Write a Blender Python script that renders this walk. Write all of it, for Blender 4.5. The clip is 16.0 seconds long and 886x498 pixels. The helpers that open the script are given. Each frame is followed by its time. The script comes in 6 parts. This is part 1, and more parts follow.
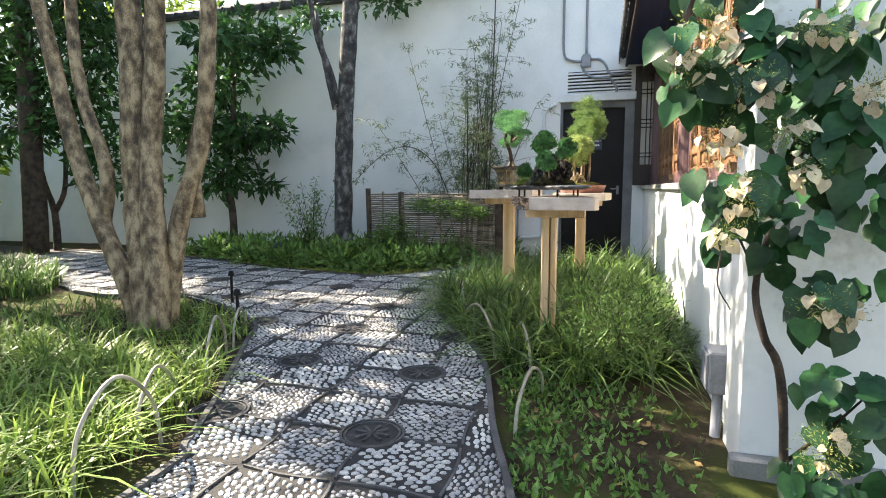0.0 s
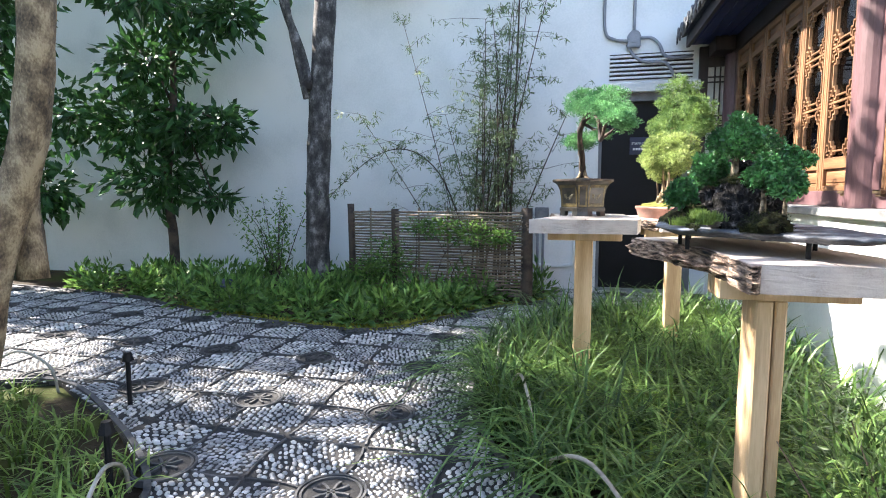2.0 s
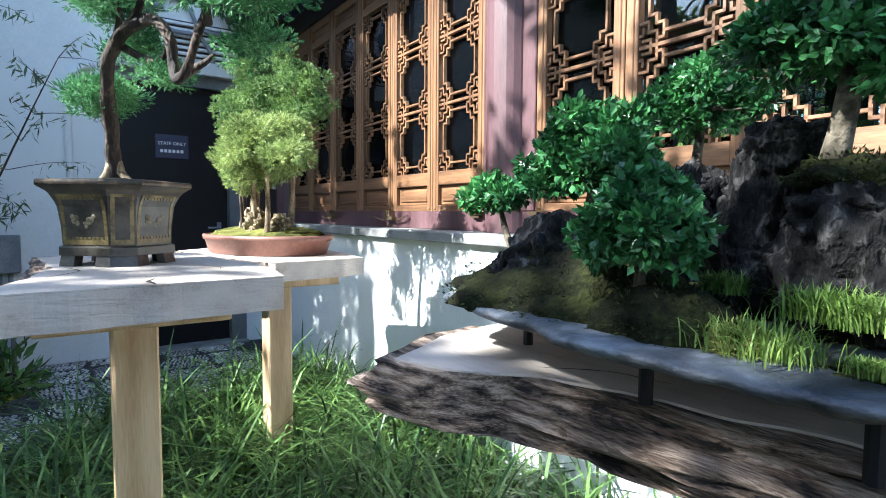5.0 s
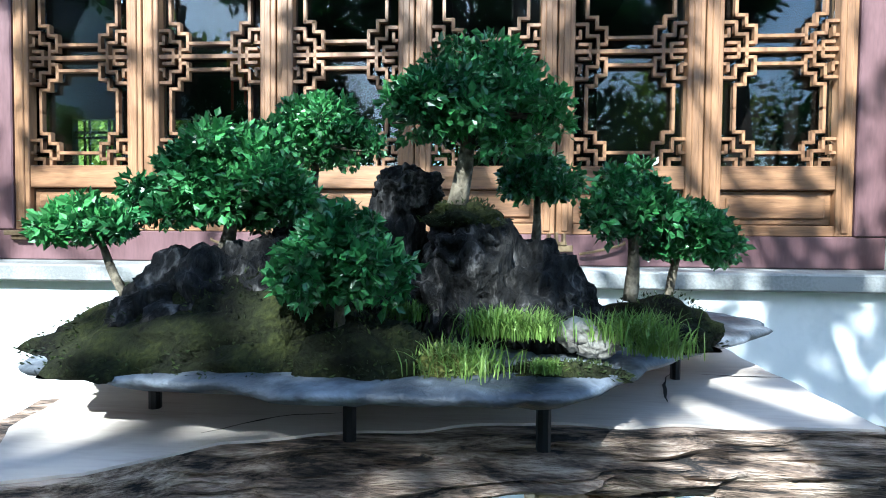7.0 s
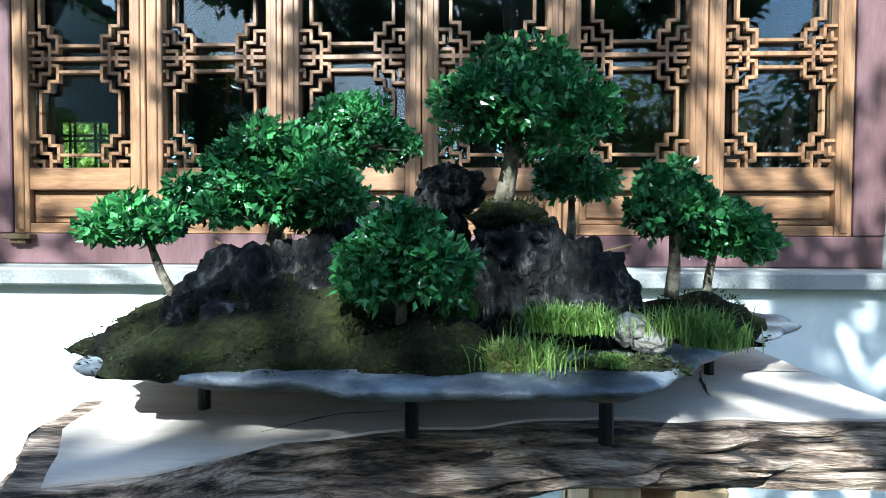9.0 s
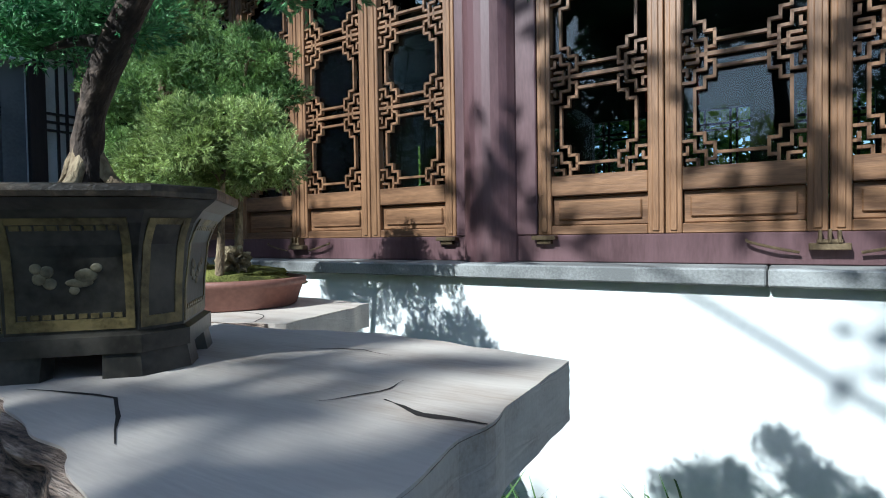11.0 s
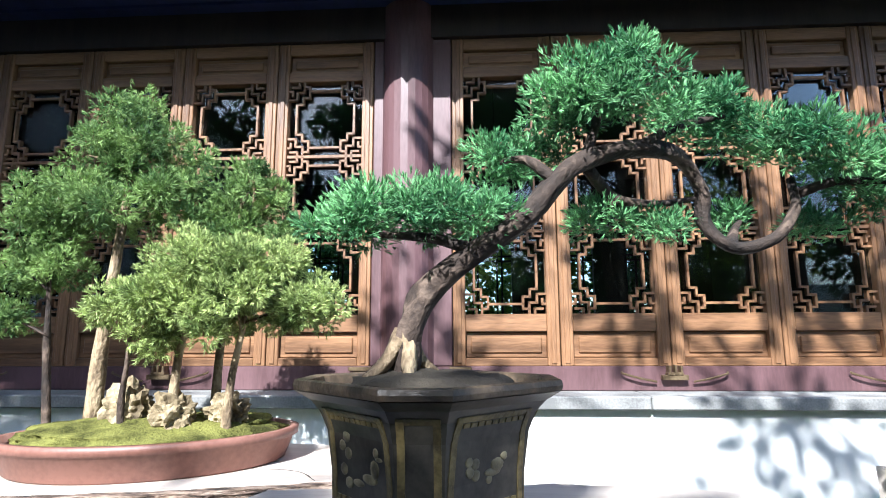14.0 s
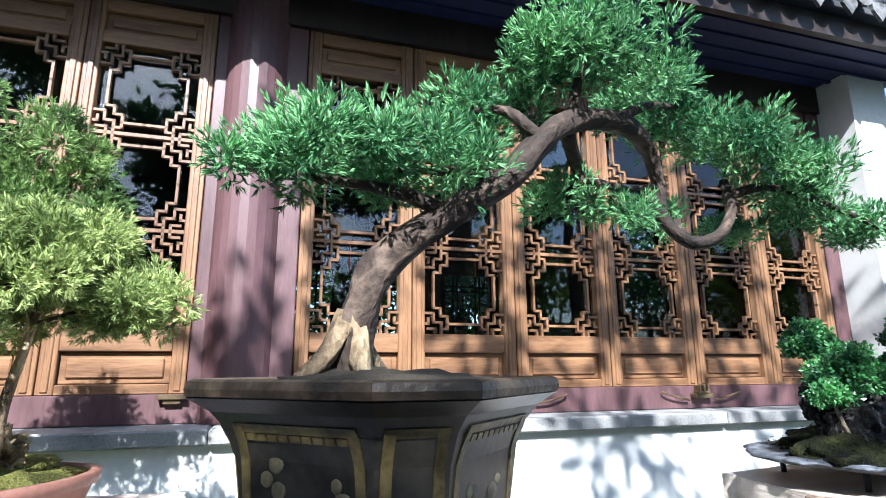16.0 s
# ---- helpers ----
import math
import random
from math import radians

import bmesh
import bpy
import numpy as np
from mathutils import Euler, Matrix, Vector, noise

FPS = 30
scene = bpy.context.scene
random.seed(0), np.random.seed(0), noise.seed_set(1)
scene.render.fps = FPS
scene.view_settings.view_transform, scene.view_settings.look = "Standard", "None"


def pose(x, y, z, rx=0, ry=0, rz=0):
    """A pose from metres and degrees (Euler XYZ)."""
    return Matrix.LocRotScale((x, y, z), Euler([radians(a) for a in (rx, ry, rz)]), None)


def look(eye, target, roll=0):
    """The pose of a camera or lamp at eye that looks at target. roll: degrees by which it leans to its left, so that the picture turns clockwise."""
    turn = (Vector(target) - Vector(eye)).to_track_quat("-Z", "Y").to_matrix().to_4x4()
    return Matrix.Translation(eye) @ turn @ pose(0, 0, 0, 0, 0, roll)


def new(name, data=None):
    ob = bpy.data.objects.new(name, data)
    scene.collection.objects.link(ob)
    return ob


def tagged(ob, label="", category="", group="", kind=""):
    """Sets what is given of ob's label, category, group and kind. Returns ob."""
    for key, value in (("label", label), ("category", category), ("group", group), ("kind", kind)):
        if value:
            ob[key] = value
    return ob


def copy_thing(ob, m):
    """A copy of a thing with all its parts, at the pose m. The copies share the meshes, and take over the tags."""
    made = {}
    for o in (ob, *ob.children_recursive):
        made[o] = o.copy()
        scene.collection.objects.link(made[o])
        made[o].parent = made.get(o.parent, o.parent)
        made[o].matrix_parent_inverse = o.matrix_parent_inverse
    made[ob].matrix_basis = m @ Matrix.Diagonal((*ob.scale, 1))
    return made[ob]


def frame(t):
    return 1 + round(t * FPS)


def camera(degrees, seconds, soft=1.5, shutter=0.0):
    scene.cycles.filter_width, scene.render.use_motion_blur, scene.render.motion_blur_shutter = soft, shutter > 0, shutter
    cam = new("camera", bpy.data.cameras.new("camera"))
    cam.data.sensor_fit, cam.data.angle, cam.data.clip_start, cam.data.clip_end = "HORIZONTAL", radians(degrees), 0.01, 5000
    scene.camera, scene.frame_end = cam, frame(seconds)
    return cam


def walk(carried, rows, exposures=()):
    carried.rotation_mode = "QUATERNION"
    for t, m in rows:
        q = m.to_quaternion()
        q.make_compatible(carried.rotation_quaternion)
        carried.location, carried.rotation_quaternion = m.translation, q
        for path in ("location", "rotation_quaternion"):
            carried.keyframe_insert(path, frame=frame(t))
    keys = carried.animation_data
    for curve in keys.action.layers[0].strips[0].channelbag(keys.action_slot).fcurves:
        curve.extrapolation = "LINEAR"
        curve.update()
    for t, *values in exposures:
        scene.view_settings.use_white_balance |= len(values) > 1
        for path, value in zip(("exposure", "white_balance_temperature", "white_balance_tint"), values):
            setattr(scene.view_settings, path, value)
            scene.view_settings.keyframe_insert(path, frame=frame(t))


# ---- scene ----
cam = camera(77.5, 16.0, soft=1.0)
PATH = [
    (0, (0.283, -0.306, 1.13), (-0.274, 1.602, 0.913), -0.2),
    (0.5, (0.048, 0.234, 1.154), (-0.511, 2.143, 0.948), -0.1),
    (1, (-0.226, 0.719, 1.186), (-0.777, 2.631, 0.988), -0.0),
    (1.5, (-0.468, 1.17, 1.228), (-1.001, 3.087, 1.027), -0.2),
    (2, (-0.678, 1.651, 1.265), (-1.152, 3.584, 1.064), -0.0),
    (2.5, (-0.842, 2.098, 1.291), (-1.218, 4.052, 1.094), 0.1),
    (3, (-0.931, 2.483, 1.272), (-1.08, 4.471, 1.117), -0.0),
    (3.2, (-0.973, 2.619, 1.262), (-1.018, 4.614, 1.115), 0.2),
    (5.3, (-0.763, 3.63, 1.272), (0.573, 5.114, 1.154), 0.3),
    (5.5, (-0.751, 3.663, 1.275), (0.716, 5.017, 1.168), 0.3),
    (6, (-0.831, 3.744, 1.287), (0.986, 4.576, 1.214), 0.0),
    (6.5, (-0.872, 3.776, 1.292), (1.093, 4.144, 1.216), 0.4),
    (7, (-0.865, 3.767, 1.292), (1.129, 3.896, 1.225), 0.5),
    (7.5, (-0.868, 3.761, 1.283), (1.131, 3.776, 1.241), -0.0),
    (8, (-0.863, 3.769, 1.284), (1.137, 3.747, 1.236), -0.1),
    (8.2, (-0.862, 3.774, 1.282), (1.137, 3.754, 1.238), -0.0),
    (10.3, (-0.946, 4.292, 1.29), (0.954, 4.91, 1.22), -0.0),
    (10.5, (-0.967, 4.404, 1.289), (0.886, 5.155, 1.227), -0.1),
    (11, (-1.073, 4.605, 1.289), (0.627, 5.658, 1.238), -0.9),
    (11.5, (-1.141, 4.789, 1.288), (0.477, 5.964, 1.244), -0.3),
    (12, (-1.321, 4.938, 1.327), (0.276, 6.14, 1.27), -0.4),
    (12.5, (-1.38, 5.058, 1.31), (0.256, 6.209, 1.307), 0.1),
    (13, (-1.357, 5.201, 1.358), (0.41, 6.138, 1.407), 0.3),
    (13.5, (-1.407, 5.294, 1.398), (0.503, 5.857, 1.591), 0.2),
    (14, (-1.512, 5.363, 1.416), (0.461, 5.475, 1.729), -0.2),
    (14.5, (-1.557, 5.41, 1.404), (0.388, 5.177, 1.806), 0.1),
    (15, (-1.553, 5.455, 1.385), (0.352, 5.025, 1.816), -0.0),
    (15.5, (-1.474, 5.486, 1.35), (0.409, 4.974, 1.79), -0.3),
    (16, (-1.276, 5.554, 1.363), (0.59, 4.977, 1.792), -0.3),
]
walk(cam, [(t, look(e, g, r)) for t, e, g, r in PATH],
     exposures=((0, 2.55, 7600, 12), (1, 2.55, 7000, 12), (3.2, 2.95, 6500, 17), (5.3, 2.2, 5600, 5), (6.5, 2.2, 5300, 2), (8.2, 2.15, 5350, -4), (10.3, 1.8, 5300, 0), (10.6, 1.6, 5300, 0), (11.1, 0.65, 5400, 2), (11.7, 1.15, 5600, -3), (12.6, 1.6, 5650, -1), (13.4, 1.9, 5700, 7), (14.5, 1.65, 5600, 10), (16, 1.75, 5600, 10)))


# world, sun
world = bpy.data.worlds.new("sky")
scene.world = world
world.use_nodes = True
wt = world.node_tree
sky = wt.nodes.new("ShaderNodeTexSky")
sky.sky_type = "NISHITA"
sky.sun_disc = False
SUN_TO = Vector((1.0, -0.25, -0.87)).normalized()
sky.sun_elevation = math.asin(-SUN_TO.z)
sky.sun_rotation = math.atan2(-SUN_TO.x, -SUN_TO.y)
wt.links.new(sky.outputs[0], wt.nodes["Background"].inputs[0])
wt.nodes["Background"].inputs[1].default_value = 0.11
sun = new("sun", bpy.data.lights.new("sun", "SUN"))
sun.data.energy, sun.data.angle, sun.data.color = 4.4, radians(0.5), (1.0, 0.95, 0.87)
sun.matrix_world = look((0, 0, 10), Vector((0, 0, 10)) + SUN_TO)


# materials
def material(name, cols, rough=0.7, scale=8.0, fine=90.0, bump=0.15, metal=0.0, stretch=(1, 1, 1), spread=(0.35, 0.65), spec=0.5, island=0.0, rnd=0.0, trans=0.0, rough_var=0.1, wave=0.0):
    """Two colours mixed by coarse and fine noise, with bump; island and rnd vary the value by piece and by object."""
    m = bpy.data.materials.new(name)
    m.use_nodes = True
    t = m.node_tree
    b = t.nodes["Principled BSDF"]
    tc = t.nodes.new("ShaderNodeTexCoord")
    mp = t.nodes.new("ShaderNodeMapping")
    mp.inputs["Scale"].default_value = stretch
    t.links.new(tc.outputs["Object"], mp.inputs["Vector"])
    n1, n2 = t.nodes.new("ShaderNodeTexNoise"), t.nodes.new("ShaderNodeTexNoise")
    n1.inputs["Scale"].default_value, n2.inputs["Scale"].default_value = scale, fine
    n1.inputs["Detail"].default_value, n2.inputs["Detail"].default_value = 6, 4
    for n in (n1, n2):
        t.links.new(mp.outputs[0], n.inputs["Vector"])
    add = t.nodes.new("ShaderNodeMath")
    add.operation = "MULTIPLY_ADD"
    add.inputs[1].default_value, add.inputs[2].default_value = 0.35, -0.17
    t.links.new(n2.outputs[0], add.inputs[0])
    tot = t.nodes.new("ShaderNodeMath")
    t.links.new(n1.outputs[0], tot.inputs[0])
    t.links.new(add.outputs[0], tot.inputs[1])
    ramp = t.nodes.new("ShaderNodeValToRGB")
    e = ramp.color_ramp.elements
    e[0].position, e[1].position = spread
    e[0].color, e[1].color = (*cols[0], 1), (*cols[1], 1)
    if len(cols) > 2:
        k = e.new((spread[0] + spread[1]) / 2)
        k.color = (*cols[2], 1)
    t.links.new(tot.outputs[0], ramp.inputs[0])
    out = ramp.outputs[0]
    for amount, node, sock in ((island, "ShaderNodeNewGeometry", "Random Per Island"), (rnd, "ShaderNodeObjectInfo", "Random")):
        if amount:
            g = t.nodes.new(node)
            mr = t.nodes.new("ShaderNodeMapRange")
            mr.inputs[3].default_value, mr.inputs[4].default_value = 1 - amount, 1 + amount
            t.links.new(g.outputs[sock], mr.inputs[0])
            hs = t.nodes.new("ShaderNodeHueSaturation")
            t.links.new(mr.outputs[0], hs.inputs["Value"])
            t.links.new(out, hs.inputs["Color"])
            out = hs.outputs[0]
    t.links.new(out, b.inputs["Base Color"])
    b.inputs["Roughness"].default_value = rough
    b.inputs["Metallic"].default_value = metal
    b.inputs["Specular IOR Level"].default_value = spec
    if rough_var:
        mr = t.nodes.new("ShaderNodeMapRange")
        mr.inputs[3].default_value, mr.inputs[4].default_value = max(rough - rough_var, 0.03), min(rough + rough_var, 1)
        t.links.new(n1.outputs[0], mr.inputs[0])
        t.links.new(mr.outputs[0], b.inputs["Roughness"])
    if bump:
        bp = t.nodes.new("ShaderNodeBump")
        bp.inputs["Strength"].default_value, bp.inputs["Distance"].default_value = bump, 0.02
        t.links.new(tot.outputs[0], bp.inputs["Height"])
        t.links.new(bp.outputs[0], b.inputs["Normal"])
    if trans:
        tr = t.nodes.new("ShaderNodeBsdfTranslucent")
        t.links.new(out, tr.inputs["Color"])
        mx = t.nodes.new("ShaderNodeMixShader")
        mx.inputs[0].default_value = trans
        t.links.new(b.outputs[0], mx.inputs[1])
        t.links.new(tr.outputs[0], mx.inputs[2])
        t.links.new(mx.outputs[0], t.nodes["Material Output"].inputs["Surface"])
    return m


def leaf_mat(name, a, b, rough=0.45, trans=0.3, var=0.35):
    return material(name, (a, b), rough=rough, scale=9, fine=60, bump=0, island=var, trans=trans, rough_var=0, spec=0.3)


M_PLASTER = material("white_plaster", ((0.70, 0.72, 0.70), (0.82, 0.83, 0.81)), rough=0.85, scale=1.3, fine=40, bump=0.08, spread=(0.3, 0.55))
M_PLASTER_OLD = material("stained_plaster", ((0.44, 0.42, 0.35), (0.76, 0.77, 0.74), (0.68, 0.69, 0.65)), rough=0.88, scale=2.2, fine=30, bump=0.12, spread=(0.22, 0.6))
M_WOOD = material("orange_brown_timber", ((0.12, 0.060, 0.029), (0.30, 0.160, 0.078)), rough=0.42, scale=3, fine=40, bump=0.12, stretch=(6, 6, 0.5), rnd=0.12)
M_WOOD_H = material("orange_brown_timber_rail", ((0.12, 0.060, 0.029), (0.30, 0.160, 0.078)), rough=0.42, scale=3, fine=40, bump=0.12, stretch=(6, 0.5, 6), rnd=0.12)
M_PURPLE = material("purple_brown_paint", ((0.070, 0.034, 0.036), (0.135, 0.072, 0.076)), rough=0.45, scale=2.5, fine=50, bump=0.06, stretch=(2, 2, 0.4))
# dark timber; also stands in for shade inside the hall and on the fascia
M_DARK = material("dark_timber_and_shade", ((0.016, 0.011, 0.010), (0.036, 0.024, 0.021)), rough=0.5, scale=3, fine=50, bump=0.08, stretch=(5, 5, 0.6))
M_SOFFIT = material("dark_blue_painted_boards", ((0.010, 0.018, 0.075), (0.020, 0.032, 0.12)), rough=0.55, scale=3, fine=40, bump=0.06, stretch=(0.6, 5, 5))
M_STONE = material("grey_cap_stone", ((0.15, 0.15, 0.145), (0.33, 0.33, 0.315)), rough=0.7, scale=4, fine=120, bump=0.2, rnd=0.12)
M_TILE = material("dark_roof_tile", ((0.028, 0.03, 0.033), (0.08, 0.083, 0.088)), rough=0.75, scale=5, fine=80, bump=0.25, rnd=0.2)
# grey tile darkened unevenly, tree shade put into the colour
M_DRIP = material("tree_shaded_eave_tile", ((0.05, 0.052, 0.055), (0.20, 0.20, 0.20)), rough=0.8, scale=14, fine=90, bump=0.3, rnd=0.3)
M_SLABTOP = material("pale_sawn_timber", ((0.38, 0.30, 0.24), (0.60, 0.53, 0.46), (0.52, 0.45, 0.39)), rough=0.65, scale=2.0, fine=28, bump=0.1, stretch=(7, 0.9, 7), spread=(0.25, 0.7))
M_BARK = material("rough_brown_bark", ((0.010, 0.007, 0.006), (0.52, 0.40, 0.31), (0.21, 0.145, 0.105)), rough=0.92, scale=9, fine=60, bump=1.0, stretch=(5, 1.0, 11), spread=(0.36, 0.66))
M_POST = material("sawn_post_timber", ((0.42, 0.27, 0.14), (0.62, 0.45, 0.27)), rough=0.6, scale=2.5, fine=30, bump=0.1, stretch=(7, 7, 0.6), rnd=0.1)
M_CRACK = material("dark_timber_crack", ((0.012, 0.009, 0.007), (0.03, 0.02, 0.016)), rough=0.95, bump=0.1)
M_GLAZE = material("dark_glazed_ceramic", ((0.018, 0.016, 0.013), (0.075, 0.066, 0.052)), rough=0.33, scale=14, fine=90, bump=0.06)
M_OCHRE = material("ochre_glaze", ((0.07, 0.052, 0.020), (0.24, 0.18, 0.07)), rough=0.4, scale=22, fine=120, bump=0.25)
# amber glaze whose bright patches also stand in for light on the pot
M_AMBER_LIT = material("amber_glaze_with_light", ((0.030, 0.016, 0.008), (0.26, 0.12, 0.035), (0.11, 0.050, 0.016)), rough=0.3, scale=9, fine=90, bump=0.15, spread=(0.3, 0.68))
M_PANEL = material("blue_grey_glaze", ((0.022, 0.022, 0.022), (0.075, 0.078, 0.082)), rough=0.35, scale=11, fine=90, bump=0.12)
M_RIM = material("worn_brown_glaze", ((0.022, 0.017, 0.012), (0.17, 0.12, 0.075), (0.055, 0.040, 0.026)), rough=0.45, scale=18, fine=110, bump=0.25, spread=(0.3, 0.72))
M_CREAM = material("cream_glaze_relief", ((0.09, 0.075, 0.042), (0.27, 0.23, 0.135)), rough=0.45, scale=30, fine=100, bump=0.2)
M_TERRA = material("reddish_brown_clay", ((0.16, 0.070, 0.052), (0.29, 0.14, 0.105)), rough=0.5, scale=4, fine=70, bump=0.06)
M_ROCK = material("dark_porous_rock", ((0.004, 0.004, 0.004), (0.16, 0.15, 0.14), (0.020, 0.019, 0.018)), rough=0.92, scale=55, fine=150, bump=1.0, stretch=(1, 1, 0.45), spread=(0.38, 0.76), spec=0.2)
M_ROCK_PALE = material("pale_lichen_rock", ((0.05, 0.042, 0.036), (0.32, 0.30, 0.26)), rough=0.9, scale=16, fine=70, bump=0.9)
M_ROCK_TAN = material("tan_eroded_rock", ((0.06, 0.042, 0.022), (0.46, 0.38, 0.24), (0.22, 0.17, 0.095)), rough=0.9, scale=18, fine=80, bump=0.9, spread=(0.3, 0.7))
M_SLATE = material("blue_grey_slate", ((0.020, 0.024, 0.032), (0.25, 0.27, 0.30), (0.080, 0.088, 0.102)), rough=0.55, scale=13, fine=50, bump=0.7, spread=(0.3, 0.72))
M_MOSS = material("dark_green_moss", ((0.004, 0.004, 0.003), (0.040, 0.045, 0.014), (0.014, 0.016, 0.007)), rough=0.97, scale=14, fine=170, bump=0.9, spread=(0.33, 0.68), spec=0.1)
# brighter copy of the moss, with sunlight put into the colour
M_MOSS_LIT = material("sunlit_moss", ((0.040, 0.042, 0.012), (0.20, 0.20, 0.055)), rough=0.97, scale=12, fine=170, bump=0.9, spec=0.1)
M_SOIL = material("dark_garden_soil", ((0.018, 0.013, 0.009), (0.075, 0.055, 0.036), (0.035, 0.028, 0.018)), rough=0.95, scale=5, fine=60, bump=0.8, spread=(0.3, 0.7))
M_GROUND = material("mossy_garden_soil", ((0.028, 0.020, 0.013), (0.050, 0.062, 0.016), (0.052, 0.040, 0.024)), rough=0.97, scale=1.6, fine=55, bump=0.8, spread=(0.38, 0.62), spec=0.1)
M_MORTAR = material("dark_path_mortar", ((0.012, 0.012, 0.012), (0.035, 0.034, 0.032)), rough=0.9, scale=3, fine=90, bump=0.5)
M_PEB_W = material("pale_pebbles", ((0.30, 0.30, 0.285), (0.60, 0.585, 0.55)), rough=0.55, scale=6, fine=90, bump=0.1, island=0.3)
M_PEB_G = material("grey_pebbles", ((0.20, 0.20, 0.198), (0.46, 0.45, 0.435)), rough=0.6, scale=6, fine=90, bump=0.1, island=0.35)
M_EDGE = material("grey_edging_tile", ((0.035, 0.035, 0.036), (0.09, 0.09, 0.09)), rough=0.8, scale=5, fine=70, bump=0.3)
M_TRUNK = material("tan_mottled_bark", ((0.055, 0.038, 0.022), (0.40, 0.31, 0.19), (0.19, 0.135, 0.078)), rough=0.85, scale=13, fine=110, bump=0.9, stretch=(1.2, 1.2, 0.7), spread=(0.34, 0.64))
M_TRUNK_G = material("grey_mottled_bark", ((0.022, 0.020, 0.019), (0.26, 0.25, 0.235), (0.075, 0.070, 0.066)), rough=0.88, scale=9, fine=55, bump=0.9, stretch=(1.2, 1.2, 0.8), spread=(0.36, 0.72))
M_TWIG = material("dark_twig_bark", ((0.02, 0.014, 0.010), (0.085, 0.06, 0.042)), rough=0.85, scale=10, fine=90, bump=0.4)
M_BTRUNK = material("twisted_bonsai_bark", ((0.014, 0.010, 0.008), (0.19, 0.135, 0.10), (0.045, 0.030, 0.022)), rough=0.85, scale=12, fine=60, bump=0.8, stretch=(3, 1, 1), spread=(0.35, 0.75))
M_PALETRUNK = material("pale_bonsai_bark", ((0.035, 0.028, 0.018), (0.24, 0.20, 0.14), (0.10, 0.082, 0.055)), rough=0.85, scale=40, fine=120, bump=0.6)
M_BAMBOO = material("weathered_bamboo", ((0.08, 0.060, 0.042), (0.26, 0.205, 0.145)), rough=0.6, scale=4, fine=50, bump=0.2, stretch=(1, 6, 6), rnd=0.35)
M_HOOP = material("grey_split_bamboo", ((0.19, 0.17, 0.13), (0.42, 0.39, 0.32)), rough=0.6, scale=6, fine=60, bump=0.15)
M_METAL = material("grey_painted_metal", ((0.17, 0.18, 0.20), (0.29, 0.30, 0.32)), rough=0.5, scale=6, fine=60, bump=0.05)
M_DOOR = material("black_painted_steel", ((0.004, 0.004, 0.005), (0.008, 0.008, 0.010)), spec=0.25, rough=0.5, scale=3, fine=60, bump=0.03)
M_JAMB = material("grey_door_jamb", ((0.12, 0.125, 0.13), (0.20, 0.205, 0.21)), rough=0.6, scale=3, fine=60, bump=0.05)
M_SIGN = material("navy_sign", ((0.012, 0.018, 0.05), (0.018, 0.026, 0.07)), rough=0.4, bump=0)
M_LETTER = material("white_lettering", ((0.70, 0.70, 0.70), (0.8, 0.8, 0.8)), rough=0.6, bump=0)
M_PAPER = material("white_window_paper", ((0.50, 0.48, 0.44), (0.68, 0.66, 0.62)), rough=0.8, scale=4, bump=0.03)
M_BRASS = material("aged_brass", ((0.10, 0.07, 0.04), (0.26, 0.19, 0.11)), rough=0.45, metal=0.7, scale=12, bump=0.1)
M_LANTERN = material("amber_silk", ((0.55, 0.22, 0.04), (0.8, 0.4, 0.08)), rough=0.6, bump=0.02)
M_RED = material("red_silk", ((0.35, 0.02, 0.015), (0.5, 0.04, 0.03)), rough=0.6, bump=0.02)
L_BONSAI = material("glossy_green_leaf", ((0.020, 0.085, 0.026), (0.085, 0.27, 0.075)), rough=0.3, scale=9, fine=60, bump=0, island=0.5, trans=0.2, rough_var=0, spec=0.55)
L_PINE = leaf_mat("blue_green_needle", (0.045, 0.165, 0.066), (0.24, 0.50, 0.21), 0.5, 0.22, 0.6)
L_CYP = leaf_mat("light_green_foliage", (0.14, 0.21, 0.060), (0.48, 0.57, 0.21), 0.55, 0.22, 0.55)
L_CYPD = leaf_mat("mid_green_foliage", (0.075, 0.15, 0.050), (0.28, 0.41, 0.13), 0.55, 0.22, 0.45)
L_TREE = leaf_mat("dark_green_tree_leaf", (0.014, 0.050, 0.014), (0.055, 0.145, 0.040), 0.4, 0.3)
L_TREEL = leaf_mat("yellow_green_tree_leaf", (0.09, 0.16, 0.02), (0.26, 0.36, 0.06), 0.45, 0.45)
L_BAMBOO = leaf_mat("grey_green_bamboo_leaf", (0.07, 0.115, 0.05), (0.21, 0.27, 0.13), 0.5, 0.3)
L_COVER = leaf_mat("ground_cover_leaf", (0.045, 0.12, 0.022), (0.20, 0.34, 0.085), 0.45, 0.3, 0.45)
L_VINE = leaf_mat("vine_leaf", (0.010, 0.045, 0.018), (0.034, 0.11, 0.040), 0.38, 0.2, 0.4)
L_BRACT = leaf_mat("cream_bract", (0.52, 0.40, 0.27), (0.70, 0.62, 0.42), 0.6, 0.3, 0.25)
L_FLOWER = leaf_mat("green_flower_head", (0.14, 0.18, 0.05), (0.30, 0.34, 0.11), 0.7, 0.3)
L_GRASS = leaf_mat("long_green_grass", (0.065, 0.13, 0.020), (0.25, 0.36, 0.085), 0.45, 0.35, 0.45)
L_GRASSD = leaf_mat("dark_green_grass", (0.030, 0.078, 0.020), (0.15, 0.25, 0.070), 0.45, 0.3, 0.6)
L_MOSS = leaf_mat("dark_moss_frond", (0.008, 0.013, 0.004), (0.040, 0.055, 0.014), 0.8, 0.1, 0.5)
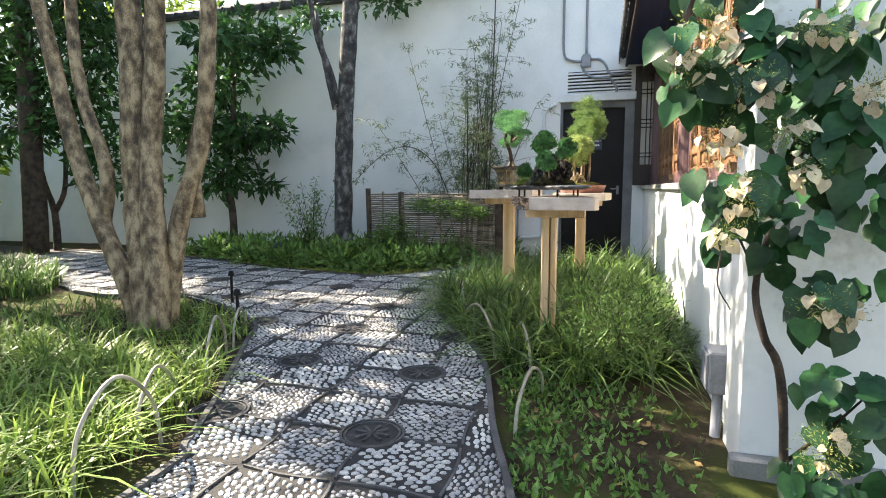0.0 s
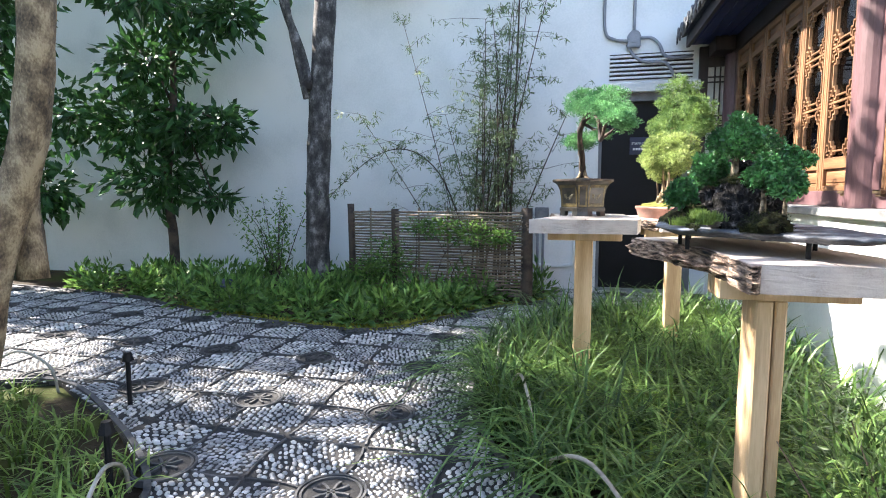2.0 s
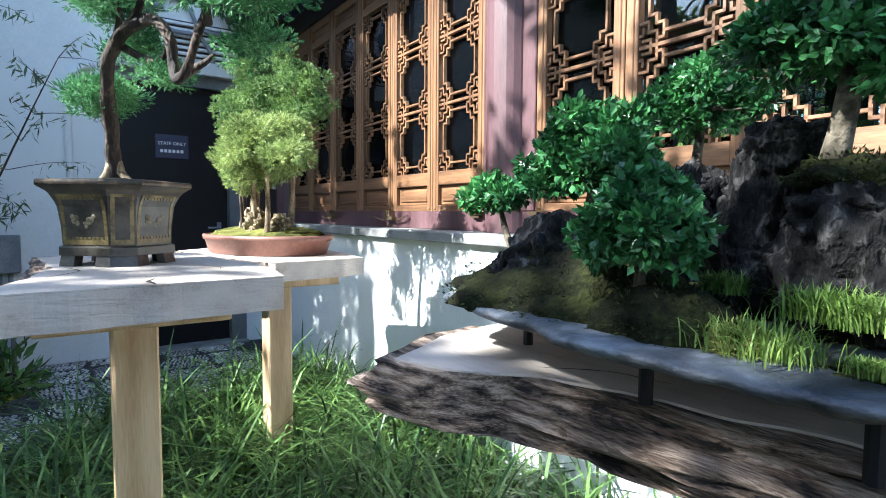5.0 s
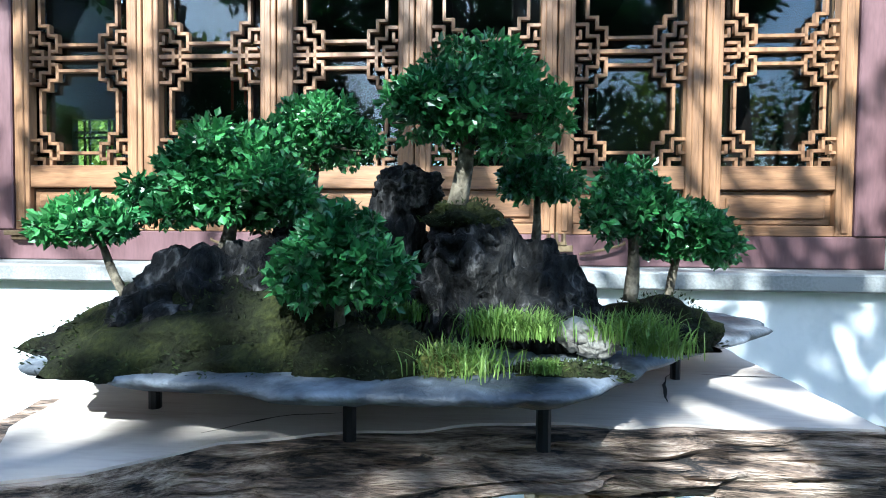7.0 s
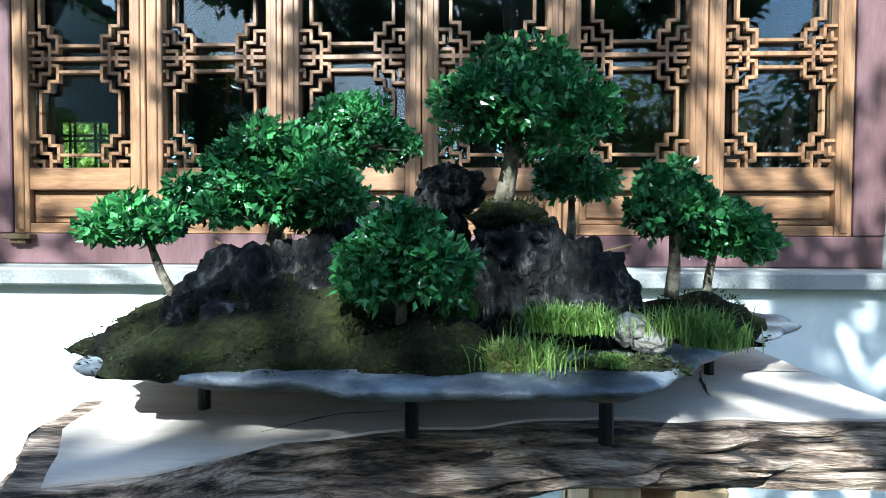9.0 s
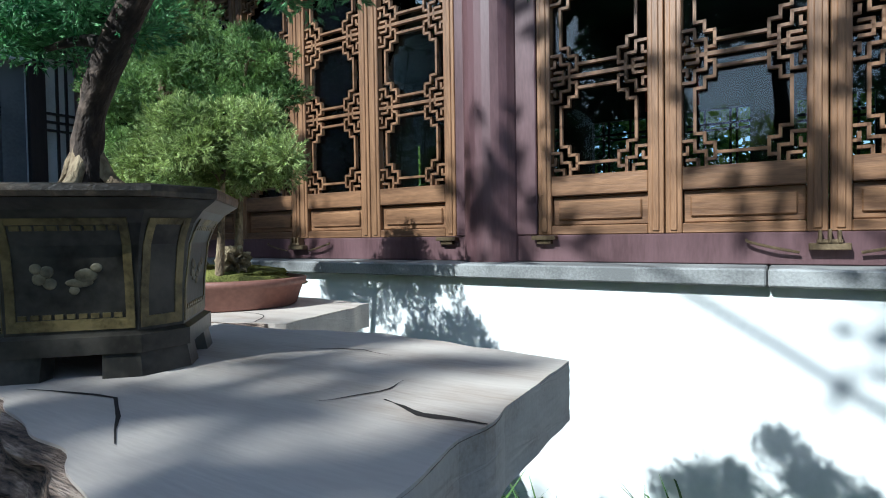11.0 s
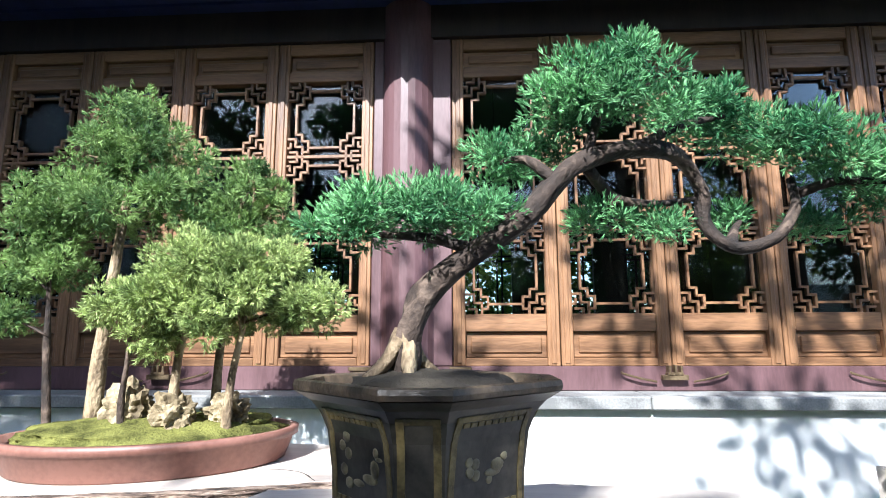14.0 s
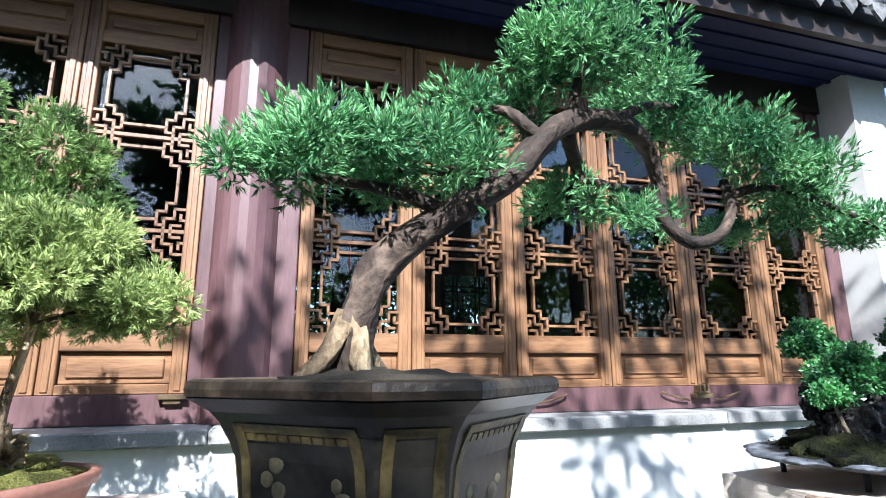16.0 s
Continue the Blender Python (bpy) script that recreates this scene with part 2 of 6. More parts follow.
L_EDGE = leaf_mat("yellow_moss_frond", (0.10, 0.12, 0.012), (0.34, 0.34, 0.05), 0.8, 0.15)
L_DEAD = leaf_mat("fallen_brown_leaf", (0.10, 0.06, 0.02), (0.36, 0.25, 0.09), 0.7, 0.1)
M_GLASS = bpy.data.materials.new("window_glass")
M_GLASS.use_nodes = True
gt = M_GLASS.node_tree
gl, tp, mx, fr = (gt.nodes.new("ShaderNode" + n) for n in ("BsdfGlossy", "BsdfTransparent", "MixShader", "Fresnel"))
gl.inputs["Roughness"].default_value = 0.015
tp.inputs["Color"].default_value = (0.80, 0.86, 0.86, 1)
fr.inputs["IOR"].default_value = 1.55
gt.links.new(fr.outputs[0], mx.inputs[0])
gt.links.new(tp.outputs[0], mx.inputs[1])
gt.links.new(gl.outputs[0], mx.inputs[2])
gt.links.new(mx.outputs[0], gt.nodes["Material Output"].inputs["Surface"])


# builders
def thing(name, label, category, group="", at=(0, 0, 0), kind=""):
    ob = new(name)
    ob.location = at
    ob.empty_display_size = 0.05
    return tagged(ob, label, category, group, kind)


def finish(name, me, mat, parent=None, label="", smooth=False):
    me.materials.append(mat)
    if smooth:
        me.polygons.foreach_set("use_smooth", [True] * len(me.polygons))
    ob = new(name, me)
    if parent:
        ob.parent = parent
    if label:
        tagged(ob, label)
    return ob


def part(name, bm, mat, parent=None, label="", smooth=False):
    me = bpy.data.meshes.new(name)
    bm.to_mesh(me)
    bm.free()
    return finish(name, me, mat, parent, label, smooth)


def put_box(bm, x0, x1, y0, y1, z0, z1, bev=0.0):
    r = bmesh.ops.create_cube(bm, size=1)
    for v in r["verts"]:
        v.co = Vector(((x0 + x1) / 2 + v.co.x * (x1 - x0), (y0 + y1) / 2 + v.co.y * (y1 - y0), (z0 + z1) / 2 + v.co.z * (z1 - z0)))
    if bev:
        es = list({e for v in r["verts"] for e in v.link_edges})
        bmesh.ops.bevel(bm, geom=es, offset=bev, segments=1, affect="EDGES")
    return bm


def boxes(*bs, bev=0.0):
    bm = bmesh.new()
    for b in bs:
        put_box(bm, *b, bev=bev)
    return bm


def tube(bm, pts, radii, sides=8, lump=0.0):
    """A round limb along points, closed at both ends."""
    pts = [Vector(p) for p in pts]
    if not isinstance(radii, (list, tuple)):
        radii = [radii] * len(pts)
    rings = []
    side = None
    for i, p in enumerate(pts):
        d = (pts[min(i + 1, len(pts) - 1)] - pts[max(i - 1, 0)]).normalized()
        if side is None:
            side = d.cross(Vector((0.3, 0.2, 1))).normalized()
        side = (side - d * side.dot(d)).normalized()
        up = d.cross(side)
        ring = []
        for k in range(sides):
            a = 2 * math.pi * k / sides
            r = radii[i]
            if lump:
                r *= 1 + lump * noise.noise(p * 9 + Vector((k * 1.7, i * 0.3, 0)))
            ring.append(bm.verts.new(p + (side * math.cos(a) + up * math.sin(a)) * r))
        rings.append(ring)
    for a, b in zip(rings, rings[1:]):
        for k in range(sides):
            bm.faces.new((a[k], a[(k + 1) % sides], b[(k + 1) % sides], b[k]))
    bm.faces.new(rings[0][::-1])
    bm.faces.new(rings[-1])
    return bm


def smooth_line(pts, n=5):
    """Catmull-Rom through the points."""
    p = [Vector(q) for q in pts]
    p = [p[0] * 2 - p[1]] + p + [p[-1] * 2 - p[-2]]
    out = []
    for i in range(1, len(p) - 2):
        for k in range(n):
            t = k / n
            a, b, c, d = p[i - 1], p[i], p[i + 1], p[i + 2]
            out.append(0.5 * (2 * b + (c - a) * t + (2 * a - 5 * b + 4 * c - d) * t * t + (3 * b - a - 3 * c + d) * t ** 3))
    out.append(p[-2])
    return out


def taper(r0, r1, n):
    return [r0 + (r1 - r0) * i / (n - 1) for i in range(n)]


def limb(bm, pts, r0, r1, sides=8, n=5, lump=0.0):
    line = smooth_line(pts, n)
    return tube(bm, line, taper(r0, r1, len(line)), sides, lump)


def rock(bm, c, r, sub=4, rough=0.35, freq=2.2, seed=0, floor=None):
    v0 = bmesh.ops.create_icosphere(bm, subdivisions=sub, radius=1)["verts"]
    for v in v0:
        d = v.co.normalized()
        s = 1 + rough * noise.fractal(d * freq + Vector((seed * 3.1, seed, 0)), 1.0, 2.0, 5) + rough * 0.35 * abs(noise.noise(d * freq * 4 + Vector((seed, 0, 7))))
        v.co = Vector((c[0] + d.x * r[0] * s, c[1] + d.y * r[1] * s, c[2] + d.z * r[2] * s))
        if floor is not None and v.co.z < floor:
            v.co.z = floor
    return bm


RNG = np.random.default_rng(7)


def unit(n):
    v = RNG.normal(size=(n, 3))
    return v / np.linalg.norm(v, axis=1, keepdims=True)


def leaf_mesh(name, pos, direction, size, width=0.45, fold=0.15, mat=None, parent=None, label="", jitter=0.35):
    """Folded four-point leaves at pos, pointing along direction."""
    n = len(pos)
    d = direction / np.linalg.norm(direction, axis=1, keepdims=True)
    s = np.cross(d, unit(n))
    s /= np.linalg.norm(s, axis=1, keepdims=True)
    u = np.cross(s, d)
    L = (np.asarray(size) * (1 + jitter * RNG.uniform(-1, 1, n)))[:, None]
    w = L * width
    v = np.stack([pos, pos + d * L * 0.45 + s * w * 0.5 + u * w * fold, pos + d * L, pos + d * L * 0.45 - s * w * 0.5 + u * w * fold], 1).reshape(-1, 3)
    b = (np.arange(n) * 4)[:, None]
    f = np.concatenate([b + [0, 1, 2], b + [0, 2, 3]], 1).reshape(-1, 3)
    me = bpy.data.meshes.new(name)
    me.from_pydata(v.tolist(), [], f.tolist())
    return finish(name, me, mat, parent, label)


def blob_points(blobs, n, shell=0.6, rag=0.12):
    """Points through ellipsoids (x, y, z, rx, ry, rz), most near the skin, with the way outwards."""
    b = np.array(blobs, float)
    vol = (b[:, 3] * b[:, 4] * b[:, 5]) ** (2 / 3)
    k = RNG.choice(len(b), n, p=vol / vol.sum())
    d = unit(n)
    r = (shell + (1 - shell) * RNG.uniform(0, 1, n) ** 0.6) + rag * RNG.normal(size=n)
    lumps = 1 + 0.14 * np.sin(d[:, 0] * 7 + k) * np.sin(d[:, 1] * 6 + 2 * k) + 0.1 * np.sin(d[:, 2] * 9 + k)
    return b[k, :3] + d * b[k, 3:] * (r * lumps)[:, None], d


def clumps(blobs, k, f, up=0.0):
    """Break each ellipsoid into k smaller tufts sitting on its skin."""
    out = []
    for x, y, z, a, b, c in blobs:
        d = unit(k)
        d[:, 2] = d[:, 2] + up
        d /= np.linalg.norm(d, axis=1, keepdims=True)
        for q in d:
            g = f * RNG.uniform(0.7, 1.3)
            w = RNG.uniform(0.6, 0.95)
            m = (a + b + c) / 3
            out.append((x + q[0] * a * w, y + q[1] * b * w, z + q[2] * c * w, g * (a + m) / 2, g * (b + m) / 2, g * (c + m) / 2))
    return out


def crown(name, blobs, n, size, mat, parent, width=0.45, shell=0.6, droop=0.0, label="", loose=0.8):
    p, d = blob_points(blobs, n, shell)
    w = d + loose * unit(n)
    w[:, 2] -= droop
    return leaf_mesh(name, p, w, size, width, mat=mat, parent=parent, label=label)


def sprays(name, blobs, n, per, size, mat, parent, label="", up=0.25, width=0.13, spread=0.55, shell=0.55):
    """Tufts of narrow needles, each tuft pointing out of its pad."""
    p, d = blob_points(blobs, n, shell, 0.08)
    d = d + 0.5 * unit(n)
    d[:, 2] += up
    d /= np.linalg.norm(d, axis=1, keepdims=True)
    p = np.repeat(p, per, 0) + np.repeat(d, per, 0) * (RNG.uniform(0, 1, n * per)[:, None] * size * 0.9)
    w = np.repeat(d, per, 0) + spread * unit(n * per)
    return leaf_mesh(name, p, w, size, width, 0.1, mat, parent, label)


def blades(name, pos, height, mat, parent=None, width=0.008, bend=0.5, label="", lean=None):
    """Arching grass blades of four levels."""
    n = len(pos)
    a = RNG.uniform(0, 2 * math.pi, n)
    out = np.stack([np.cos(a), np.sin(a), np.zeros(n)], 1)
    if lean is not None:
        out = out * 0.6 + lean
    h = np.asarray(height) * RNG.uniform(0.55, 1.15, n)
    bd = bend * RNG.uniform(0.2, 1.3, n)
    side = np.stack([-np.sin(a), np.cos(a), np.zeros(n)], 1) * (width * RNG.uniform(0.6, 1.3, n))[:, None] * 0.5
    lv = []
    for t, wd in ((0, 0.7), (0.4, 1), (0.75, 0.8), (1.0, 0.0)):
        c = pos + out * (h * bd * t ** 2)[:, None]
        c[:, 2] += h * (t - 0.45 * bd * t ** 2.5)
        lv += [c - side * wd, c + side * wd] if wd else [c]
    v = np.stack(lv, 1).reshape(-1, 3)
    b = (np.arange(n) * 7)[:, None]
    f = [(b + q).tolist() for q in ([0, 1, 3, 2], [2, 3, 5, 4])]
    tri = (b + [4, 5, 6]).tolist()
    me = bpy.data.meshes.new(name)
    me.from_pydata(v.tolist(), [], f[0] + f[1] + tri)
    return finish(name, me, mat, parent, label)


def inside(poly, x, y):
    r = np.zeros(len(x), bool)
    for (x0, y0), (x1, y1) in zip(poly, poly[1:] + poly[:1]):
        c = ((y0 > y) != (y1 > y)) & (x < (x1 - x0) * (y - y0) / (y1 - y0 + 1e-12) + x0)
        r ^= c
    return r


def scatter(poly, n, z=-0.02):
    a = np.array(poly)
    out = np.zeros((0, 3))
    while len(out) < n:
        q = RNG.uniform(a.min(0), a.max(0), (n * 2, 2))
        q = q[inside(poly, q[:, 0], q[:, 1])]
        out = np.concatenate([out, np.column_stack([q, np.full(len(q), z)])])
    return out[:n]


def prism(bm, outline, z0, z1, shift=None):
    """A slab with the outline on top; shift moves the lower rim, point by point."""
    top = [bm.verts.new((x, y, z1)) for x, y in outline]
    low = [bm.verts.new((x + (shift[i][0] if shift else 0), y + (shift[i][1] if shift else 0), z0)) for i, (x, y) in enumerate(outline)]
    bm.faces.new(top)
    bm.faces.new(low[::-1])
    n = len(top)
    for i in range(n):
        bm.faces.new((low[i], low[(i + 1) % n], top[(i + 1) % n], top[i]))
    bmesh.ops.recalc_face_normals(bm, faces=bm.faces)
    return bm


# ---------- ground and path ----------
PATH_EDGE = [(0.6, -6), (0.35, -2), (0.1, 1.0), (-0.02, 1.6), (-0.19, 2.15), (-0.41, 3.03), (-0.62, 3.5), (-1.08, 4.3), (-1.32, 5.0), (-1.33, 5.7), (-1.15, 6.25), (-1.04, 6.75),
             (-0.72, 7.1), (0.1, 7.25), (0.87, 7.6), (0.87, 9.1), (-1.0, 9.1), (-1.02, 8.2), (-1.55, 7.64), (-2.11, 6.83), (-2.35, 6.46), (-2.81, 6.33), (-3.79, 6.5), (-5.02, 6.85), (-6.6, 7.35), (-12.5, 8.0), (-12.5, 5.6), (-7.6, 5.5),
             (-5.4, 4.4), (-4.75, 4.3), (-4.06, 4.55), (-3.17, 4.1), (-2.5, 3.6), (-2.28, 3.2), (-1.77, 2.24), (-1.47, 1.61), (-1.38, 1.2), (-1.3, -2), (-1.6, -6)]


def ground_sheet():
    bm = bmesh.new()
    n = 90
    xs = [-14 + 17 * i / n for i in range(n + 1)]
    ys = [-6 + 16 * j / n for j in range(n + 1)]
    g = [[bm.verts.new((x, y, -0.035 + 0.02 * noise.noise(Vector((x * 1.3, y * 1.3, 0))) + 0.012 * noise.noise(Vector((x * 5, y * 5, 3))))) for y in ys] for x in xs]
    for i in range(n):
        for j in range(n):
            bm.faces.new((g[i][j], g[i + 1][j], g[i + 1][j + 1], g[i][j + 1]))
    ob = part("ground", bm, M_GROUND, smooth=True)
    tagged(ob, "mossy dark soil of the garden beds", "ground", kind="structure")
    far = bmesh.new()
    R = 900
    for x0, x1, y0, y1 in ((-R, -14, -R, R), (3, R, -R, R), (-14, 3, -R, -6), (-14, 3, 10, R)):
        put_box(far, x0, x1, y0, y1, -0.3, -0.04)
    tagged(part("ground_far", far, M_GROUND), "plain soil beyond the garden walls", "ground", kind="structure")


ground_sheet()
bm = bmesh.new()
prism(bm, PATH_EDGE, -0.12, 0.0)
path = tagged(part("pavement", bm, M_MORTAR), "pebble mosaic path in dark mortar", "path", kind="structure")

# pebble cells on a square lattice, medallions at every second corner
CELL = 0.43
ORG = Vector((-0.72, 1.95))
U, V = Vector((-0.99, 0.03)).normalized() * CELL, Vector((-0.05, 0.99)).normalized() * CELL


def pebble_shape(kind):
    """One rounded pebble, 1 long, as ring, shoulder and top."""
    bm = bmesh.new()
    sides = 7
    rr = random.Random(kind)
    prof = [(0.5, 0.0), (0.46, 0.2), (0.28, 0.34)]
    rings = []
    wob = [1 + rr.uniform(-0.14, 0.14) for _ in range(sides)]
    for r, z in prof:
        rings.append([bm.verts.new((math.cos(2 * math.pi * k / sides) * r * wob[k], math.sin(2 * math.pi * k / sides) * r * 0.62 * wob[k], z)) for k in range(sides)])
    for a, b in zip(rings, rings[1:]):
        for k in range(sides):
            bm.faces.new((a[k], a[(k + 1) % sides], b[(k + 1) % sides], b[k]))
    bm.faces.new(rings[-1])
    me = bpy.data.meshes.new("pebble")
    bm.to_mesh(me)
    bm.free()
    me.polygons.foreach_set("use_smooth", [True] * len(me.polygons))
    return me


PEB = [pebble_shape(k) for k in range(5)]
PEB_CO = []
for me in PEB:
    co = np.zeros(len(me.vertices) * 3)
    me.vertices.foreach_get("co", co)
    PEB_CO.append((co.reshape(-1, 3), [tuple(p.vertices) for p in me.polygons]))
pick = {0: [], 1: []}
PE = np.array(PATH_EDGE)
for i in range(-4, 22):
    for j in range(-12, 18):
        o = ORG + U * i + V * j
        if o.x < -9 or o.y < -1.5:
            continue
        white = (i + j) % 2 == 0
        turn = RNG.uniform(0, 3.14)
        L, W = (0.047, 0.031) if white else (0.036, 0.023)
        c, s = math.cos(turn), math.sin(turn)
        k = int(0.36 / W) + 1
        for a in range(-k, k + 1):
            for b in range(-k, k + 1):
                q = Vector((a * L + (b % 2) * L * 0.5, b * W))
                q = Vector((q.x * c - q.y * s, q.x * s + q.y * c)) + Vector(RNG.uniform(-0.008, 0.008, 2))
                p, m = abs(q.x), abs(q.y)
                lim = CELL / 2 - 0.015
                if p > lim or m > lim or (max(0, p - lim + 0.07) ** 2 + max(0, m - lim + 0.07) ** 2) > 0.07 ** 2:
                    continue
                w = o + (U + V) * 0.5 + q
                md = min((w - (ORG + U * (i + di) + V * (j + dj))).length for di in (0, 1) for dj in (0, 1) if (i + di) % 2 == 0 and (j + dj) % 2 == 0)
                if md < 0.15:
                    continue
                pick[0 if white else 1].append((w.x, w.y, L * RNG.uniform(0.6, 1.0), turn + RNG.uniform(-0.4, 0.4), RNG.integers(5)))
near = []
for kind, mat, nm in ((0, M_PEB_W, "pale_pebbles"), (1, M_PEB_G, "grey_pebbles")):
    a = np.array(pick[kind])
    a = a[inside(PATH_EDGE, a[:, 0], a[:, 1])]
    close = (a[:, 0] > -0.95) & (a[:, 0] < -0.3) & (a[:, 1] > 1.6) & (a[:, 1] < 2.1)
    near.append((a[close][:140], mat))
    rest = np.concatenate([a[~close], a[close][140:]])
    vs, fs, base = [], [], 0
    for x, y, L, t, k in rest:
        co, faces = PEB_CO[int(k)]
        c, s = math.cos(t), math.sin(t)
        vs.append(np.column_stack([x + (co[:, 0] * c - co[:, 1] * s) * L, y + (co[:, 0] * s + co[:, 1] * c) * L, co[:, 2] * L * 0.7 - 0.001]))
        fs += [tuple(v + base for v in f) for f in faces]
        base += len(co)
    me = bpy.data.meshes.new(nm)
    me.from_pydata(np.concatenate(vs).tolist(), [], fs)
    ob = finish(nm, me, mat, smooth=True)
    tagged(ob, "small rounded river pebbles set on edge in mortar", "pebbles", kind="stuff")


def strip(bm, pts, w, h):
    """A tile edge standing on end along a line on the ground."""
    pts = [Vector((p[0], p[1], 0)) for p in pts]
    rows = []
    for i, p in enumerate(pts):
        d = (pts[min(i + 1, len(pts) - 1)] - pts[max(i - 1, 0)]).normalized()
        s = Vector((-d.y, d.x, 0)) * w / 2
        rows.append([bm.verts.new(q) for q in (p - s + Vector((0, 0, -0.02)), p - s + Vector((0, 0, h)), p + s + Vector((0, 0, h)), p + s + Vector((0, 0, -0.02)))])
    for a, b in zip(rows, rows[1:]):
        for k in range(3):
            bm.faces.new((a[k], a[k + 1], b[k + 1], b[k]))
    bm.faces.new(rows[0])
    bm.faces.new(rows[-1][::-1])


bm = bmesh.new()
for i in range(-4, 22):
    for j in range(-12, 18):
        o = ORG + U * i + V * j
        med = i % 2 == 0 and j % 2 == 0
        mid = o + (U + V) * 0.5
        if not inside(PATH_EDGE, np.array([o.x]), np.array([o.y]))[0] or o.x < -8 or o.y < -1.5:
            continue
        for d in (U, V):
            a, b = o + d * (0.36 if med else 0.05), o + d * (0.95 if not med else 0.98)
            nx = (i + (d == U)) % 2 == 0 and (j + (d == V)) % 2 == 0
            if nx:
                b = o + d * 0.64
            bow = Vector((-d.y, d.x)) * 0.04 * (1 if (i + j) % 2 else -1)
            pts = [a + (b - a) * t + bow * math.sin(math.pi * t) for t in (0, 0.25, 0.5, 0.75, 1)]
            if all(inside(PATH_EDGE, np.array([q.x]), np.array([q.y]))[0] for q in pts):
                strip(bm, pts, 0.011, 0.010)
        if med:
            ring = lambda r, n, a0=0, a1=2 * math.pi, cc=o: [(cc.x + r * math.cos(a0 + (a1 - a0) * t / n), cc.y + r * math.sin(a0 + (a1 - a0) * t / n)) for t in range(n + 1)]
            strip(bm, ring(0.146, 24), 0.011, 0.011)
            strip(bm, ring(0.128, 24), 0.010, 0.008)
            for k in range(4):
                a = k * math.pi / 2 + 0.4
                cc = o + Vector((math.cos(a), math.sin(a))) * 0.12
                strip(bm, ring(0.11, 8, a + math.pi - 0.75, a + math.pi + 0.75, cc), 0.012, 0.012)
for pts in (PATH_EDGE[1:13], PATH_EDGE[16:26], PATH_EDGE[28:38]):
    line = smooth_line([(x, y, 0) for x, y in pts], 4)
    strip(bm, [(p.x, p.y) for p in line], 0.03, 0.02)
tagged(part("edging_tiles", bm, M_EDGE), "thin grey tiles on edge dividing the mosaic", "tiles", kind="stuff")

# ---------- walls ----------
WALL_Y = 9.13
D0, D1, DTOP = -0.43, 0.56, 2.42


def structure(name, bm, mat, label, category="wall", parent=None, smooth=False):
    return tagged(part(name, bm, mat, parent, smooth=smooth), label, category, kind="structure")


back = structure("wall_back", boxes((-13.2, D0 - 0.02, WALL_Y, WALL_Y + 0.3, -0.1, 4.45), (D1 + 0.14, 3.2, WALL_Y, WALL_Y + 0.3, -0.1, 4.45), (D0 - 0.02, D1 + 0.14, WALL_Y, WALL_Y + 0.3, DTOP + 0.22, 4.45)), M_PLASTER, "tall white plastered garden wall", "wall")
structure("wall_west", boxes((-13.5, -13.2, -6, WALL_Y + 0.3, -0.1, 2.9)), M_PLASTER_OLD, "white plastered boundary wall of the garden", "wall")
structure("wall_south", boxes((-13.2, 6, -6.3, -6, -0.1, 3.2)), M_PLASTER_OLD, "white plastered wall behind the garden path", "wall")
coping = thing("wall_coping", "dark grey tile coping along the garden wall", "coping", kind="structure")
bm = bmesh.new()
put_box(bm, -13.3, 0.2, WALL_Y - 0.12, WALL_Y + 0.42, 4.45, 4.50)
part("course", bm, M_TILE, coping)
bm = bmesh.new()
for k in range(62):
    x = -13.2 + k * 0.215
    tube(bm, [(x, WALL_Y - 0.16, 4.51), (x, WALL_Y + 0.12, 4.60)], 0.05, 6)
tube(bm, [(-13.3, WALL_Y + 0.15, 4.62), (0.2, WALL_Y + 0.15, 4.62)], 0.07, 8)
part("tiles", bm, M_TILE, coping)

# staff door in the back wall
door = thing("door_1", "closed black steel staff door in a grey frame", "door", at=(0, 0, 0), kind="structure")
part("door_leaf", boxes((D0 + 0.02, D1, WALL_Y + 0.10, WALL_Y + 0.15, 0.02, DTOP), bev=0.004), M_DOOR, door)
jl = part("jamb", boxes((D0 - 0.02, D0 + 0.02, WALL_Y - 0.005, WALL_Y + 0.2, 0, DTOP)), M_JAMB, door, "grey jamb")
part("jamb", boxes((D1, D1 + 0.14, WALL_Y - 0.004, WALL_Y + 0.2, 0, DTOP)), M_JAMB, door)
part("lintel", boxes((D0 - 0.02, D1 + 0.14, WALL_Y - 0.004, WALL_Y + 0.2, DTOP, DTOP + 0.10)), M_JAMB, door)
part("threshold", boxes((D0, D1 + 0.14, WALL_Y - 0.10, WALL_Y + 0.15, -0.02, 0.02)), M_STONE, door)
hb = bmesh.new()
tube(hb, [(D1 - 0.08, WALL_Y + 0.10, 1.12), (D1 - 0.08, WALL_Y + 0.05, 1.12), (D1 - 0.19, WALL_Y + 0.05, 1.12)], 0.010, 8)
put_box(hb, D1 - 0.10, D1 - 0.06, WALL_Y + 0.092, WALL_Y + 0.102, 1.03, 1.17)
part("door_handle", hb, M_METAL, door, "grey lever handle")
sign = thing("door_sign", "small navy staff only sign on the door", "sign")
part("plate", boxes((-0.06, 0.22, WALL_Y + 0.088, WALL_Y + 0.099, 1.76, 1.98), bev=0.003), M_SIGN, sign)


def text(name, body, size, m, mat, parent):
    cu = bpy.data.curves.new(name, "FONT")
    cu.body, cu.size, cu.extrude, cu.align_x = body, size, 0.0008, "CENTER"
    ob = new(name, cu)
    dg = bpy.context.evaluated_depsgraph_get()
    me = bpy.data.meshes.new_from_object(ob.evaluated_get(dg))
    bpy.data.objects.remove(ob)
    me.transform(m)
    me.materials.clear()
    return finish(name, me, mat, parent)


